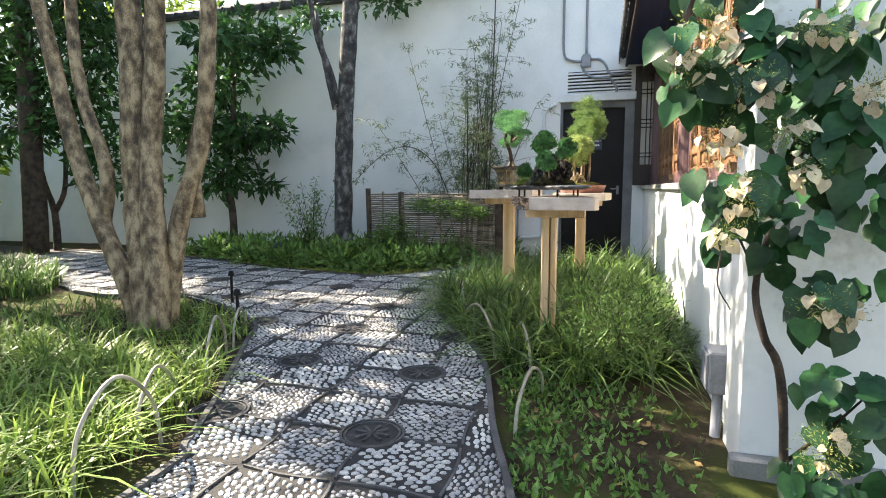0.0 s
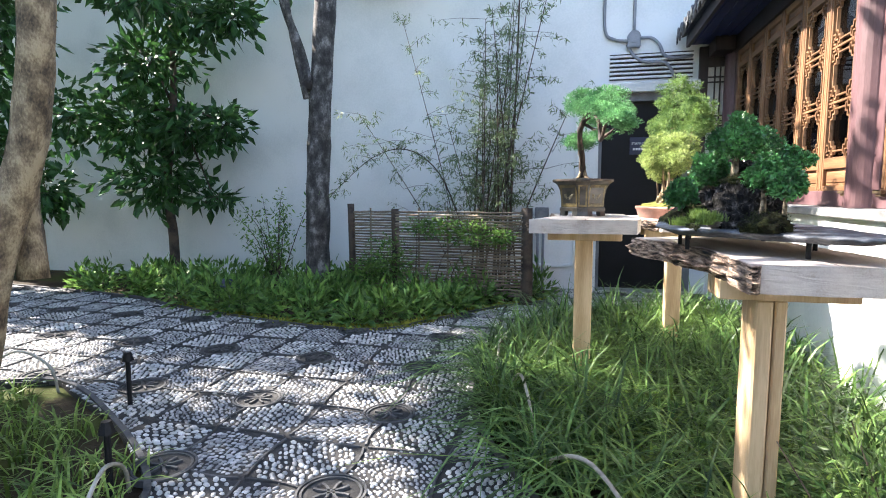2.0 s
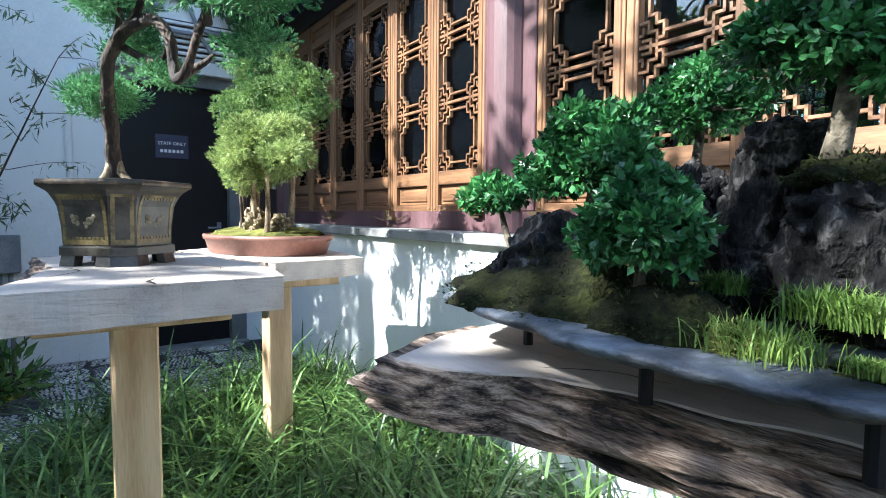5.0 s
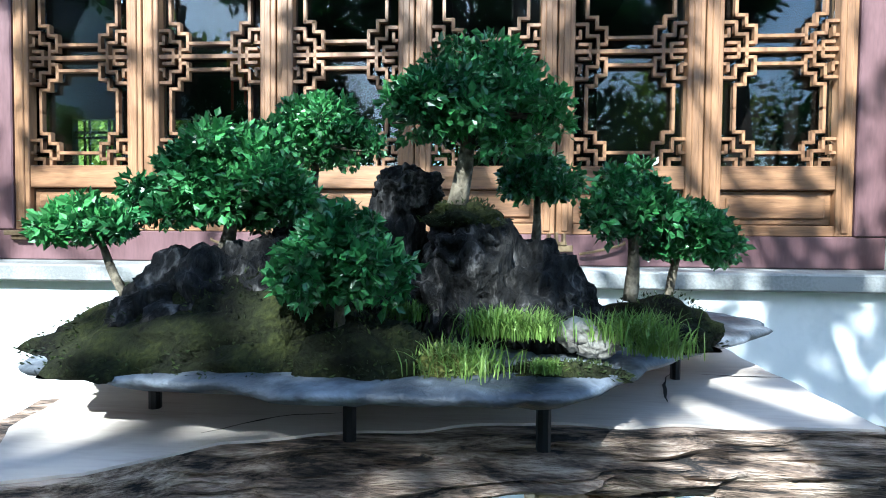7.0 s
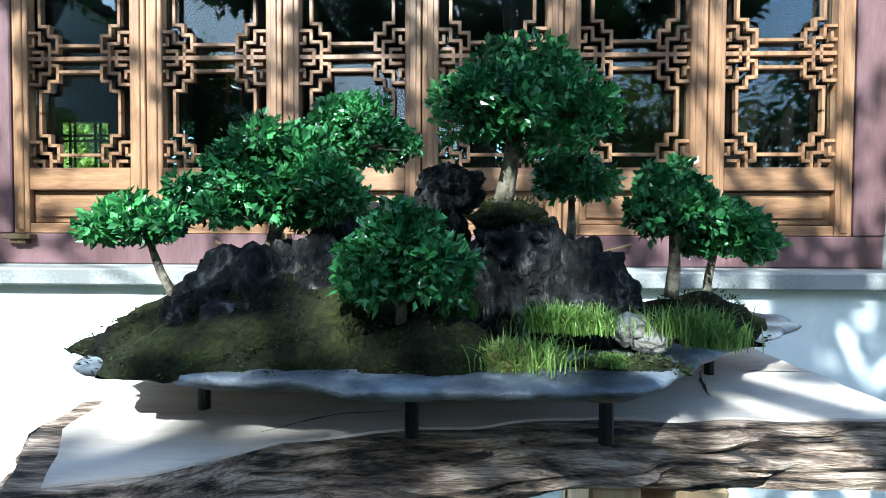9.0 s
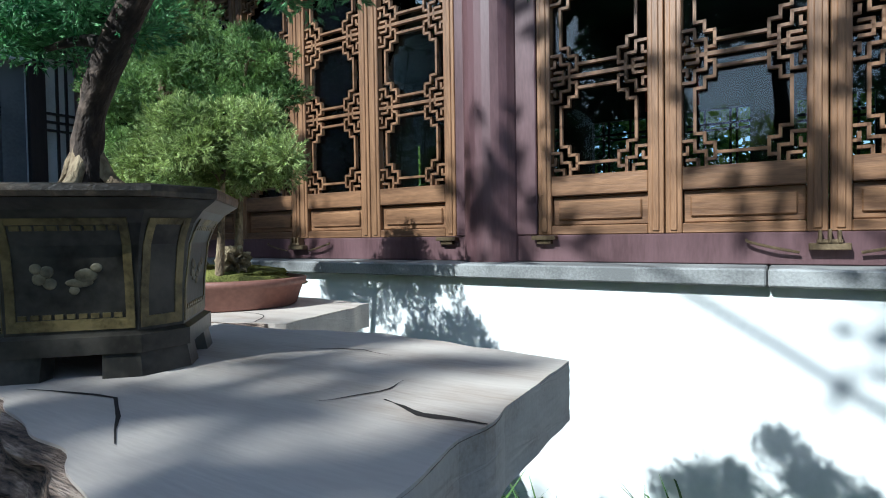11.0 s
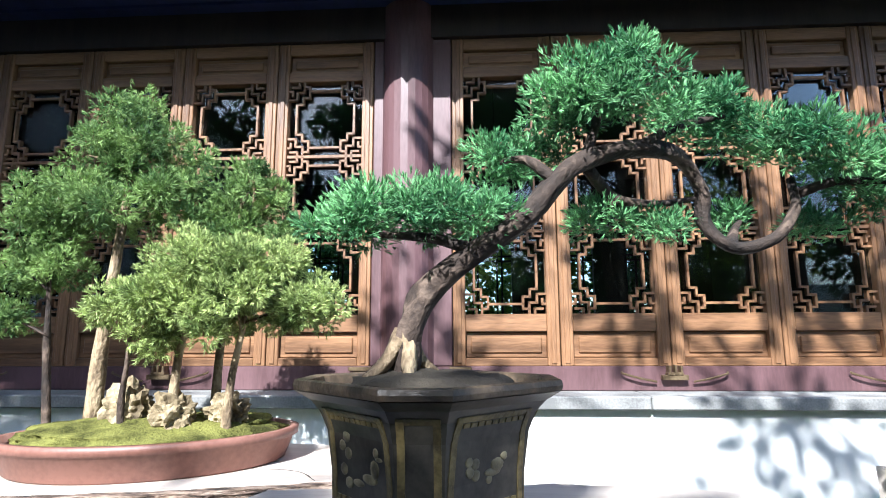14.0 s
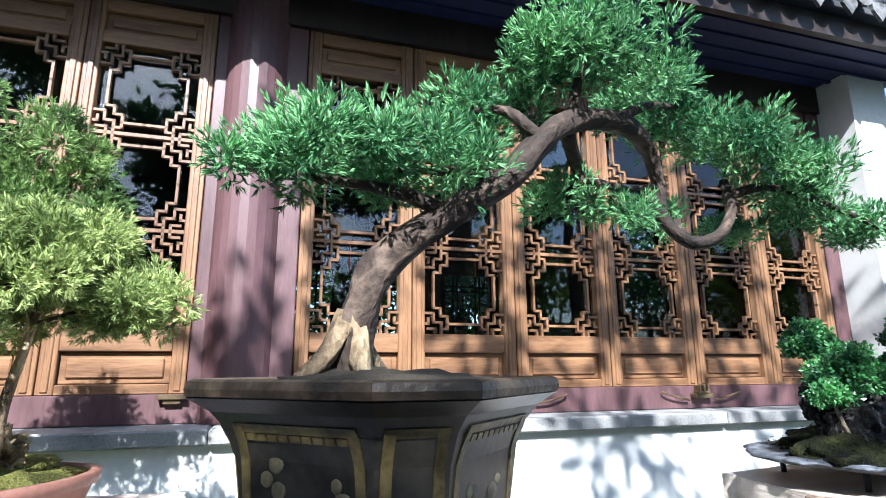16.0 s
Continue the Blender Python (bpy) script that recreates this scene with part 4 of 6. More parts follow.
# ---------- rock landscape bonsai ----------
def mini_tree(name, label, base, bend, blobs, n, r0, size=0.0125, group="landscape bonsai trees", at=None):
    ob = thing(name, label, "bonsai tree", group)
    bm = bmesh.new()
    top = Vector(blobs[0][:3])
    b = Vector(base)
    line = [b, b + (top - b) * 0.35 + Vector(bend), b + (top - b) * 0.7 + Vector(bend) * 0.6, top]
    limb(bm, line, r0, r0 * 0.35, 8, 4, 0.25)
    for q in blobs:
        for k in range(4):
            a = RNG.uniform(0, 6.28)
            e = Vector((q[0] + math.cos(a) * q[3] * 0.75, q[1] + math.sin(a) * q[4] * 0.75, q[2] + RNG.uniform(-0.5, 0.3) * q[5]))
            s0 = line[2] + (top - line[2]) * 0.3
            limb(bm, [s0, (s0 + e) / 2 + Vector((0, 0, -0.006)), e], r0 * 0.35, r0 * 0.1, 5, 3)
    part("trunk", bm, M_PALETRUNK, ob, smooth=True)
    crown("crown", clumps([(q[0], q[1], q[2], q[3] * 0.95, q[4] * 0.98, q[5] * 1.0) for q in blobs], 18, 0.34, 0.2), int(n * 1.9), size * 0.96, L_BONSAI, ob, width=0.66, shell=0.5, loose=0.9)
    return ob


tray = thing("stone_tray", "thin blue-grey slate tray on short black feet", "tray")
TR = [(-0.32, 4.25), (-0.355, 4.125), (-0.365, 4.03), (-0.385, 3.92), (-0.385, 3.79), (-0.375, 3.69), (-0.25, 3.575), (-0.085, 3.42), (0.01, 3.31), (0.10, 3.29), (0.18, 3.34), (0.20, 3.6), (0.18, 3.9), (0.10, 4.2), (-0.05, 4.34), (-0.20, 4.33)]
bm = bmesh.new()
rim = dense(TR, 6, 0.016, 4)
n = len(rim)
cx, cy = -0.1, 3.8
rows = []
for f, z in ((0.84, 1.122), (0.93, 1.130), (0.985, 1.136), (1.0, 1.141), (0.985, 1.146), (0.93, 1.148), (0.6, 1.150)):
    rows.append([bm.verts.new((cx + (x - cx) * f, cy + (y - cy) * f, z + 0.005 * noise.noise(Vector((x * 34, y * 34, f * 5))))) for x, y in rim])
for a, b in zip(rows, rows[1:]):
    for i in range(n):
        bm.faces.new((a[i], a[(i + 1) % n], b[(i + 1) % n], b[i]))
bm.faces.new(rows[0][::-1])
bm.faces.new(rows[-1])
part("plate", bm, M_SLATE, tray, smooth=True)
for x, y in ((-0.30, 3.90), (-0.31, 3.70), (-0.02, 3.47), (0.10, 3.75), (0.05, 4.12), (-0.22, 4.16)):
    part("foot", tube(bmesh.new(), [(x, y, 1.0715), (x, y, 1.1315)], 0.0075, 8), M_DOOR, tray)

ROCKS = [("mossy_rock", "dark porous landscape rock with moss", M_ROCK, [((-0.19, 4.11, 1.18), (0.10, 0.085, 0.085), 1), ((-0.16, 4.03, 1.19), (0.10, 0.08, 0.085), 2), ((-0.24, 4.15, 1.165), (0.05, 0.05, 0.05), 3)], 4),
         ("mossy_rock", "tall black porous landscape rock", M_ROCK, [((-0.10, 3.885, 1.24), (0.05, 0.046, 0.11), 5), ((-0.10, 3.866, 1.345), (0.04, 0.046, 0.036), 6), ((-0.13, 3.862, 1.20), (0.05, 0.042, 0.05), 7), ((-0.03, 4.02, 1.27), (0.06, 0.06, 0.07), 15)], 4),
         ("mossy_rock", "large dark landscape rock with mossy top", M_ROCK, [((-0.13, 3.765, 1.20), (0.09, 0.075, 0.105), 9), ((-0.14, 3.785, 1.27), (0.06, 0.05, 0.045), 10), ((-0.12, 3.70, 1.18), (0.10, 0.08, 0.095), 11), ((-0.13, 3.66, 1.165), (0.09, 0.055, 0.055), 13)], 4),
         ("pale_rock", "small pale lichen-covered rock in the landscape", M_ROCK_PALE, [((-0.235, 3.655, 1.176), (0.026, 0.022, 0.018), 12), ((-0.245, 3.635, 1.166), (0.022, 0.024, 0.014), 14)], 4)]
for nm, lab, mat, lumps, sub in ROCKS:
    for c, r, sd in lumps:
        bm = rock(bmesh.new(), c, r, sub + (1 if mat is M_ROCK else 0), 0.26, 3.0, sd, 1.146)
        tagged(part(nm, bm, mat, smooth=True), lab, "rock", "landscape rocks")
MOUNDS = [((-0.21, 4.15, 1.142), (0.13, 0.14, 0.06), 21, M_MOSS), ((-0.29, 4.03, 1.142), (0.055, 0.11, 0.03), 29, M_MOSS), ((-0.24, 4.03, 1.148), (0.08, 0.12, 0.085), 22, M_MOSS), ((-0.29, 3.885, 1.144), (0.055, 0.075, 0.052), 23, M_MOSS), ((-0.14, 3.785, 1.30), (0.05, 0.048, 0.028), 24, M_MOSS),
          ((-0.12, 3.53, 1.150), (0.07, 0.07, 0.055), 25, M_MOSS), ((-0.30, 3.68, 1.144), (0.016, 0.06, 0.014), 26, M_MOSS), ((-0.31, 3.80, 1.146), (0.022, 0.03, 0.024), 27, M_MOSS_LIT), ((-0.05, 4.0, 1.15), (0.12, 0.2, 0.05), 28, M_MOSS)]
for c, r, sd, mat in MOUNDS:
    bm = rock(bmesh.new(), c, r, 4, 0.28, 2.0, sd, c[2] - 0.004)
    ob = tagged(part("moss_mound", bm, mat, smooth=True), "velvety green moss mound on the slate tray", "moss", "moss mounds")
    p, d = blob_points([(*c, *r)], 1500, 0.97, 0.05)
    k = p[:, 2] > c[2]
    tagged(leaf_mesh("moss_fuzz", p[k], d[k] + 0.7 * unit(k.sum()), 0.006, 0.35, mat=L_MOSS if mat is M_MOSS else L_FLOWER, parent=ob), kind="stuff")
def dome(x, y, z, ry, rz, flat=1.0):
    """A rounded crown of overlapping pads, wider below."""
    rx = ry * 0.85
    return [(x, y, z + 0.42 * rz, 0.60 * rx, 0.55 * ry * flat, 0.58 * rz), (x - 0.25 * rx, y + 0.48 * ry, z - 0.22 * rz, 0.55 * rx, 0.52 * ry, 0.52 * rz), (x - 0.25 * rx, y - 0.48 * ry, z - 0.22 * rz, 0.55 * rx, 0.52 * ry, 0.52 * rz),
            (x - 0.1 * rx, y, z - 0.05 * rz, 0.75 * rx, 0.72 * ry, 0.62 * rz), (x + 0.35 * rx, y, z - 0.1 * rz, 0.6 * rx, 0.6 * ry, 0.5 * rz)]


mini_tree("bonsai_tree", "small leaning bonsai with thin trunk on the rock", (-0.22, 4.187, 1.19), (0, 0.004, 0), dome(-0.22, 4.24, 1.298, 0.062, 0.030), 1300, 0.0065)
mini_tree("bonsai_tree", "broad rounded bonsai with glossy green leaves", (-0.17, 4.098, 1.25), (0, -0.01, 0), dome(-0.16, 4.10, 1.352, 0.122, 0.076, 1.15), 5200, 0.011)
mini_tree("bonsai_tree", "domed bonsai with glossy leaves behind the rocks", (0.0, 4.035, 1.32), (0, 0, 0), dome(0.0, 4.02, 1.438, 0.098, 0.066, 1.1), 3600, 0.009)
mini_tree("bonsai_tree", "low bushy bonsai with bright green leaves", (-0.30, 3.912, 1.18), (0, 0, 0), dome(-0.30, 3.908, 1.258, 0.074, 0.056, 1.1), 3000, 0.007)
mini_tree("bonsai_tree", "tallest domed bonsai on the mossy rock", (-0.15, 3.798, 1.315), (0, -0.004, 0), dome(-0.15, 3.777, 1.456, 0.116, 0.082), 5200, 0.014)
mini_tree("bonsai_tree", "small dark green bonsai behind the large rock", (0.0, 3.678, 1.27), (0, 0, 0), dome(0.0, 3.677, 1.371, 0.072, 0.045), 1900, 0.008)
mini_tree("bonsai_tree", "rounded bonsai with curved trunk on a moss mound", (-0.12, 3.566, 1.20), (0.0, -0.004, 0), dome(-0.12, 3.567, 1.324, 0.068, 0.057, 1.1), 2600, 0.010)
mini_tree("bonsai_tree", "low spreading bonsai at the edge of the tray", (-0.08, 3.502, 1.20), (0, 0.004, 0), dome(-0.08, 3.477, 1.290, 0.068, 0.048), 2300, 0.007)
for x, y, z, r, h in ((-0.315, 3.782, 1.15, 0.030, 0.075), (-0.27, 3.75, 1.18, 0.026, 0.07), (-0.27, 3.715, 1.178, 0.026, 0.07), (-0.26, 3.60, 1.175, 0.032, 0.075), (-0.28, 3.578, 1.165, 0.022, 0.06), (-0.33, 3.70, 1.155, 0.008, 0.03), (-0.25, 3.85, 1.19, 0.014, 0.05)):
    p = np.column_stack([x + RNG.normal(0, r * 0.5, 420), y + RNG.normal(0, r * 0.7, 420), np.full(420, z)])
    h *= 0.52
    tagged(blades("grass_tuft", p, h, L_GRASS, width=0.0016, bend=0.75), "fine bright green grass tuft on the tray", "grass", "tray grass tufts")


# ---------- juniper in the octagonal pot ----------
PC = Vector((-0.655, 5.434, 1.118))


def octo(d1, d0):
    """Octagon with wide faces on the diagonals, at d1, and narrow ones on the axes, at d0."""
    k = math.sqrt(2) * d1 - d0
    return [(d0, k), (k, d0), (-k, d0), (-d0, k), (-d0, -k), (-k, -d0), (k, -d0), (d0, -k)]


pot = thing("octagonal_pot", "dark glazed octagonal ceramic pot with ochre relief panels", "pot", at=PC)
prof = [(0.030, 0.92, 0.0), (0.030, 1.00, 0.0), (0.052, 1.00, 0), (0.056, 0.93, 0), (0.11, 0.945, 0), (0.165, 1.0, 0), (0.192, 1.08, 0), (0.208, 1.18, 0), (0.217, 1.28, 0), (0.221, 1.325, 0)]
bm = bmesh.new()
rows = []
for z, s, _ in prof:
    rows.append([bm.verts.new((x, y, z)) for x, y in octo(0.126 * s, 0.145 * s)])
for a, b in zip(rows, rows[1:]):
    for i in range(8):
        bm.faces.new((a[i], b[i], b[(i + 1) % 8], a[(i + 1) % 8]))
bm.faces.new(rows[0])
bm.faces.new(rows[-1][::-1])
bmesh.ops.recalc_face_normals(bm, faces=bm.faces)
part("body", bm, M_GLAZE, pot)
bm = bmesh.new()
rows = [[bm.verts.new((x, y, z)) for x, y in octo(0.126 * f, 0.145 * f)] for z, f in ((0.2215, 1.315), (0.2225, 1.335), (0.229, 1.345), (0.236, 1.335), (0.238, 1.30), (0.236, 1.19), (0.222, 1.16))]
for a, b in zip(rows, rows[1:]):
    for i in range(8):
        bm.faces.new((a[i], b[i], b[(i + 1) % 8], a[(i + 1) % 8]))
bm.faces.new(rows[0])
bm.faces.new(rows[-1][::-1])
bmesh.ops.recalc_face_normals(bm, faces=bm.faces)
part("rim", bm, M_RIM, pot, "worn brown rim")


def swell(z):
    """How far the pot's wall stands out at a height."""
    for (z0, f0, _), (z1, f1, _) in zip(prof[3:], prof[4:]):
        if z <= z1:
            return f0 + (f1 - f0) * (z - z0) / (z1 - z0)
    return prof[-1][1]


def face_frame(k):
    """Middle, outward way and width of the pot's side k; even: wide diagonal sides."""
    a = math.pi / 4 * (k + 1)
    return Vector((math.cos(a), math.sin(a), 0)), (0.126, 0.158) if k % 2 == 0 else (0.145, 0.0665)


def on_face(bm, n, dist, u0, u1, z0, z1, out):
    s = Vector((-n.y, n.x, 0))
    vs = []
    for o in (0.0, out):
        for u, z in ((u0, z0), (u1, z0), (u1, z1), (u0, z1)):
            sc = swell(z)
            vs.append(bm.verts.new(n * (dist * sc + o - 0.001) + s * u + Vector((0, 0, z))))
    for f in ((4, 5, 6, 7), (0, 1, 5, 4), (1, 2, 6, 5), (2, 3, 7, 6), (3, 0, 4, 7)):
        bm.faces.new([vs[i] for i in f])


for k in range(8):
    n, (dist, w) = face_frame(k)
    e = w * 0.5 * 0.93 - 0.003
    bm = bmesh.new()
    st = 0.010
    levels = (0.060, 0.11, 0.145, 0.165, 0.18, 0.198)
    for z0, z1 in zip(levels, levels[1:]):
        for s in (-1, 1):
            on_face(bm, n, dist, min(s * e, s * (e - st)), max(s * e, s * (e - st)), z0, z1, 0.0025)
    on_face(bm, n, dist, -e + st, e - st, 0.060, 0.074, 0.0025)
    on_face(bm, n, dist, -e + st, e - st, 0.190, 0.198, 0.0025)
    if k % 2 == 0:
        for j in range(9):
            u = -e + 0.018 + j * (2 * e - 0.036) / 8
            on_face(bm, n, dist, u - 0.005, u + 0.004, 0.075, 0.081, 0.003)
            on_face(bm, n, dist, u - 0.004, u + 0.006, 0.183, 0.189, 0.003)
    part("panel_frame", bm, M_OCHRE, pot, "ochre relief panel border")
    bm = bmesh.new()
    for z0, z1 in ((0.074, 0.11), (0.11, 0.145), (0.145, 0.165), (0.165, 0.19)):
        on_face(bm, n, dist, -e + st, e - st, z0, z1, 0.0008)
    # two wide sides carry the amber with light painted in
    part("panel", bm, M_AMBER_LIT if k in (2, 6) else M_PANEL, pot, "amber glazed panel with light in its colour" if k in (2, 6) else "blue-grey glazed panel")
    if k % 2 == 0:
        s = Vector((-n.y, n.x, 0))
        pts = [(0.018, 0.120, 0.013, 0.010), (0.030, 0.128, 0.007, 0.006), (0.010, 0.112, 0.016, 0.006), (-0.024, 0.125, 0.008, 0.008), (-0.033, 0.117, 0.008, 0.008), (-0.022, 0.112, 0.008, 0.008), (-0.036, 0.128, 0.007, 0.007), (0.004, 0.104, 0.006, 0.006)]
        if k == 2:
            pts = [(0.035, 0.120, 0.010, 0.014), (0.040, 0.138, 0.006, 0.007), (0.022, 0.106, 0.018, 0.007), (0.046, 0.131, 0.008, 0.003), (-0.028, 0.150, 0.009, 0.009), (-0.040, 0.138, 0.008, 0.008), (-0.026, 0.130, 0.009, 0.009), (-0.040, 0.110, 0.009, 0.009), (-0.028, 0.095, 0.010, 0.008), (-0.005, 0.098, 0.014, 0.005)]
        for u, z, ru, rz in pts:
            z = 0.060 + (z - 0.060) * 1.14
            sc = swell(z)
            bm = bmesh.new()
            v0 = bmesh.ops.create_icosphere(bm, subdivisions=2, radius=1)["verts"]
            for v in v0:
                v.co = n * (dist * sc + v.co.x * 0.0022) + s * (u + v.co.y * ru) + Vector((0, 0, z + v.co.z * rz))
            part("relief", bm, M_CREAM, pot, smooth=True)
for k in range(1, 8, 2):
    n, (dist, w) = face_frame(k)
    s = Vector((-n.y, n.x, 0))
    q = math.sqrt(0.5) * 0.045
    out = [n * (dist - q) - s * (w / 2 + q), n * dist - s * w / 2, n * dist + s * w / 2, n * (dist - q) + s * (w / 2 + q)]
    poly = out + [v * 0.82 for v in reversed(out)]
    bm = prism(bmesh.new(), [(v.x * 0.96, v.y * 0.96) for v in poly], 0.0, 0.033, [(v.x * 0.05, v.y * 0.05) for v in poly])
    part("foot", bm, M_GLAZE, pot)
bm = bmesh.new()
rock(bm, (0, 0, 0.218), (0.13, 0.13, 0.03), 4, 0.2, 3, 31)
part("soil", bm, M_SOIL, pot, "dark mounded soil", smooth=True)

jun = thing("juniper_bonsai", "blue-green juniper bonsai with twisting arched trunk", "bonsai tree")
bm = bmesh.new()
limb(bm, [(-0.655, 5.475, 1.345), (-0.66, 5.462, 1.43), (-0.665, 5.43, 1.49), (-0.672, 5.36, 1.545), (-0.68, 5.29, 1.592), (-0.68, 5.235, 1.652), (-0.665, 5.185, 1.69), (-0.64, 5.10, 1.715), (-0.60, 5.02, 1.712), (-0.575, 4.975, 1.66), (-0.57, 4.972, 1.60), (-0.57, 4.925, 1.562), (-0.56, 4.855, 1.578), (-0.55, 4.81, 1.63), (-0.53, 4.80, 1.69)], 0.0215, 0.0075, 10, 5, 0.4)
part("trunk", bm, M_BTRUNK, jun, smooth=True)
for e in ((-0.62, 5.52, 1.352), (-0.72, 5.45, 1.352), (-0.60, 5.40, 1.355), (-0.70, 5.55, 1.35), (-0.59, 5.46, 1.355)):
    e = (-0.657 + (e[0] + 0.657) * 0.72, 5.472 + (e[1] - 5.472) * 0.72, e[2])
    part("root", limb(bmesh.new(), [(-0.657, 5.47, 1.42), ((-0.657 + e[0]) / 2, (5.47 + e[1]) / 2, 1.375), e], 0.017, 0.006, 7, 4, 0.4), M_TRUNK, jun, smooth=True)
BR = [[(-0.675, 5.36, 1.545), (-0.68, 5.43, 1.565), (-0.68, 5.53, 1.572)], [(-0.68, 5.29, 1.592), (-0.67, 5.34, 1.60), (-0.66, 5.42, 1.60)], [(-0.68, 5.235, 1.652), (-0.67, 5.28, 1.69), (-0.66, 5.32, 1.69)], [(-0.665, 5.185, 1.69), (-0.66, 5.17, 1.74), (-0.66, 5.15, 1.80)],
      [(-0.64, 5.10, 1.715), (-0.62, 5.02, 1.76), (-0.58, 4.93, 1.79)], [(-0.53, 4.80, 1.66), (-0.55, 4.72, 1.68), (-0.56, 4.60, 1.655), (-0.56, 4.46, 1.615)], [(-0.66, 5.19, 1.688), (-0.60, 5.13, 1.645), (-0.58, 5.05, 1.637), (-0.58, 4.99, 1.645)], [(-0.60, 5.13, 1.645), (-0.57, 5.14, 1.615), (-0.55, 5.10, 1.60)], [(-0.57, 4.93, 1.565), (-0.52, 4.9, 1.60), (-0.50, 4.88, 1.62)]]
for line in BR:
    part("branch", limb(bmesh.new(), line, 0.011, 0.004, 6, 4, 0.3), M_BTRUNK, jun, smooth=True)
PADS = [[(-0.66, 5.50, 1.592, 0.075, 0.085, 0.034), (-0.66, 5.57, 1.580, 0.055, 0.05, 0.026), (-0.66, 5.42, 1.605, 0.075, 0.075, 0.036), (-0.66, 5.34, 1.595, 0.055, 0.05, 0.03)],
        [(-0.66, 5.32, 1.70, 0.06, 0.055, 0.036), (-0.66, 5.25, 1.725, 0.06, 0.05, 0.04)], [(-0.66, 5.18, 1.80, 0.075, 0.075, 0.042), (-0.66, 5.12, 1.835, 0.055, 0.05, 0.035), (-0.65, 5.08, 1.785, 0.07, 0.065, 0.04), (-0.66, 5.23, 1.77, 0.055, 0.05, 0.03)],
        [(-0.58, 4.96, 1.81, 0.075, 0.07, 0.035), (-0.57, 4.89, 1.765, 0.07, 0.07, 0.04)], [(-0.56, 4.79, 1.735, 0.075, 0.075, 0.038), (-0.56, 4.71, 1.69, 0.075, 0.07, 0.04)], [(-0.56, 4.60, 1.668, 0.07, 0.07, 0.036), (-0.56, 4.52, 1.64, 0.065, 0.065, 0.034), (-0.56, 4.44, 1.618, 0.05, 0.05, 0.024)],
        [(-0.55, 5.14, 1.615, 0.055, 0.05, 0.022), (-0.55, 5.05, 1.598, 0.05, 0.045, 0.02)], [(-0.50, 4.88, 1.63, 0.05, 0.04, 0.024), (-0.50, 4.72, 1.62, 0.05, 0.05, 0.022)]]
for k, pad in enumerate(PADS):
    pad = [(x + (0.05 if k % 2 else -0.02), y, z, a * 1.3, b * 1.03, c * 1.02) for x, y, z, a, b, c in pad]
    vol = sum((p[3] * p[4]) for p in pad)
    sprays("foliage_pad", clumps(pad, 22, 0.42, 0.35), int(vol * 150000), 11, 0.0105, L_PINE, jun, up=0.55, width=0.16, spread=0.36, shell=0.3)


# ---------- forest bonsai ----------
FC = Vector((0.03, 6.25, 1.075))
fpot = thing("oval_tray_pot", "shallow oval reddish-brown clay tray pot", "pot", at=FC)
fpot.rotation_euler = (0, 0, radians(18))
bm = bmesh.new()
rows = []
for z, s in ((0.0, 0.90), (0.006, 0.93), (0.065, 0.99), (0.068, 1.02), (0.088, 1.025), (0.09, 0.97), (0.065, 0.955)):
    rows.append([bm.verts.new((0.245 * s * math.cos(a), 0.375 * s * math.sin(a), z)) for a in [2 * math.pi * i / 48 for i in range(48)]])
for a, b in zip(rows, rows[1:]):
    for i in range(48):
        bm.faces.new((a[i], a[(i + 1) % 48], b[(i + 1) % 48], b[i]))
bm.faces.new(rows[0][::-1])
bm.faces.new(rows[-1])
part("pot_body", bm, M_TERRA, fpot, smooth=True)
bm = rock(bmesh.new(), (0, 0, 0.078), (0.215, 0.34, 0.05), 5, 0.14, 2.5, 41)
# forest moss takes the brighter colour, as if in sun
part("moss", bm, M_MOSS_LIT, fpot, "yellow-green moss with sunlight in its colour", smooth=True)
for c, r, sd in (((-0.02, 6.30, 1.22), (0.05, 0.06, 0.07), 51), ((-0.05, 6.16, 1.21), (0.045, 0.05, 0.055), 52), ((0.03, 6.05, 1.21), (0.04, 0.05, 0.05), 53)):
    tagged(part("forest_rock", rock(bmesh.new(), c, r, 4, 0.5, 2.5, sd), M_ROCK_TAN), "pale eroded rock between the forest trunks", "rock", "forest rocks")


def forest_tree(label, base, top, r0, blobs, n, mat, pale=0.0):
    ob = thing("forest_tree", label, "bonsai tree", "forest bonsai trees")
    b, t = Vector(base), Vector(top)
    bm = bmesh.new()
    limb(bm, [b - Vector((0, 0, 0.03)), b + (t - b) * 0.3 + Vector((0.008, 0.012, 0)), b + (t - b) * 0.65, t], r0 * 1.15, r0 * 0.3, 8, 5, 0.25)
    for q in blobs:
        s = b + (t - b) * min(0.95, max(0.35, (q[2] - 0.05 - b.z) / (t.z - b.z)))
        limb(bm, [s, (s + Vector(q[:3])) / 2 + Vector((0, 0, 0.01)), q[:3]], r0 * 0.4, r0 * 0.12, 5, 3)
    part("trunk", bm, M_TRUNK if r0 > 0.012 else M_BTRUNK, ob, smooth=True)
    sprays("crown", clumps([(q[0] + 0.02, q[1], q[2], q[3] * 1.45, q[4] * 1.12, q[5] * 1.2) for q in blobs], 20, 0.30, 0.15), int(n * 2.5), 13, 0.0145, mat, ob, up=0.25, width=0.15, spread=0.6, shell=0.45)
    return ob


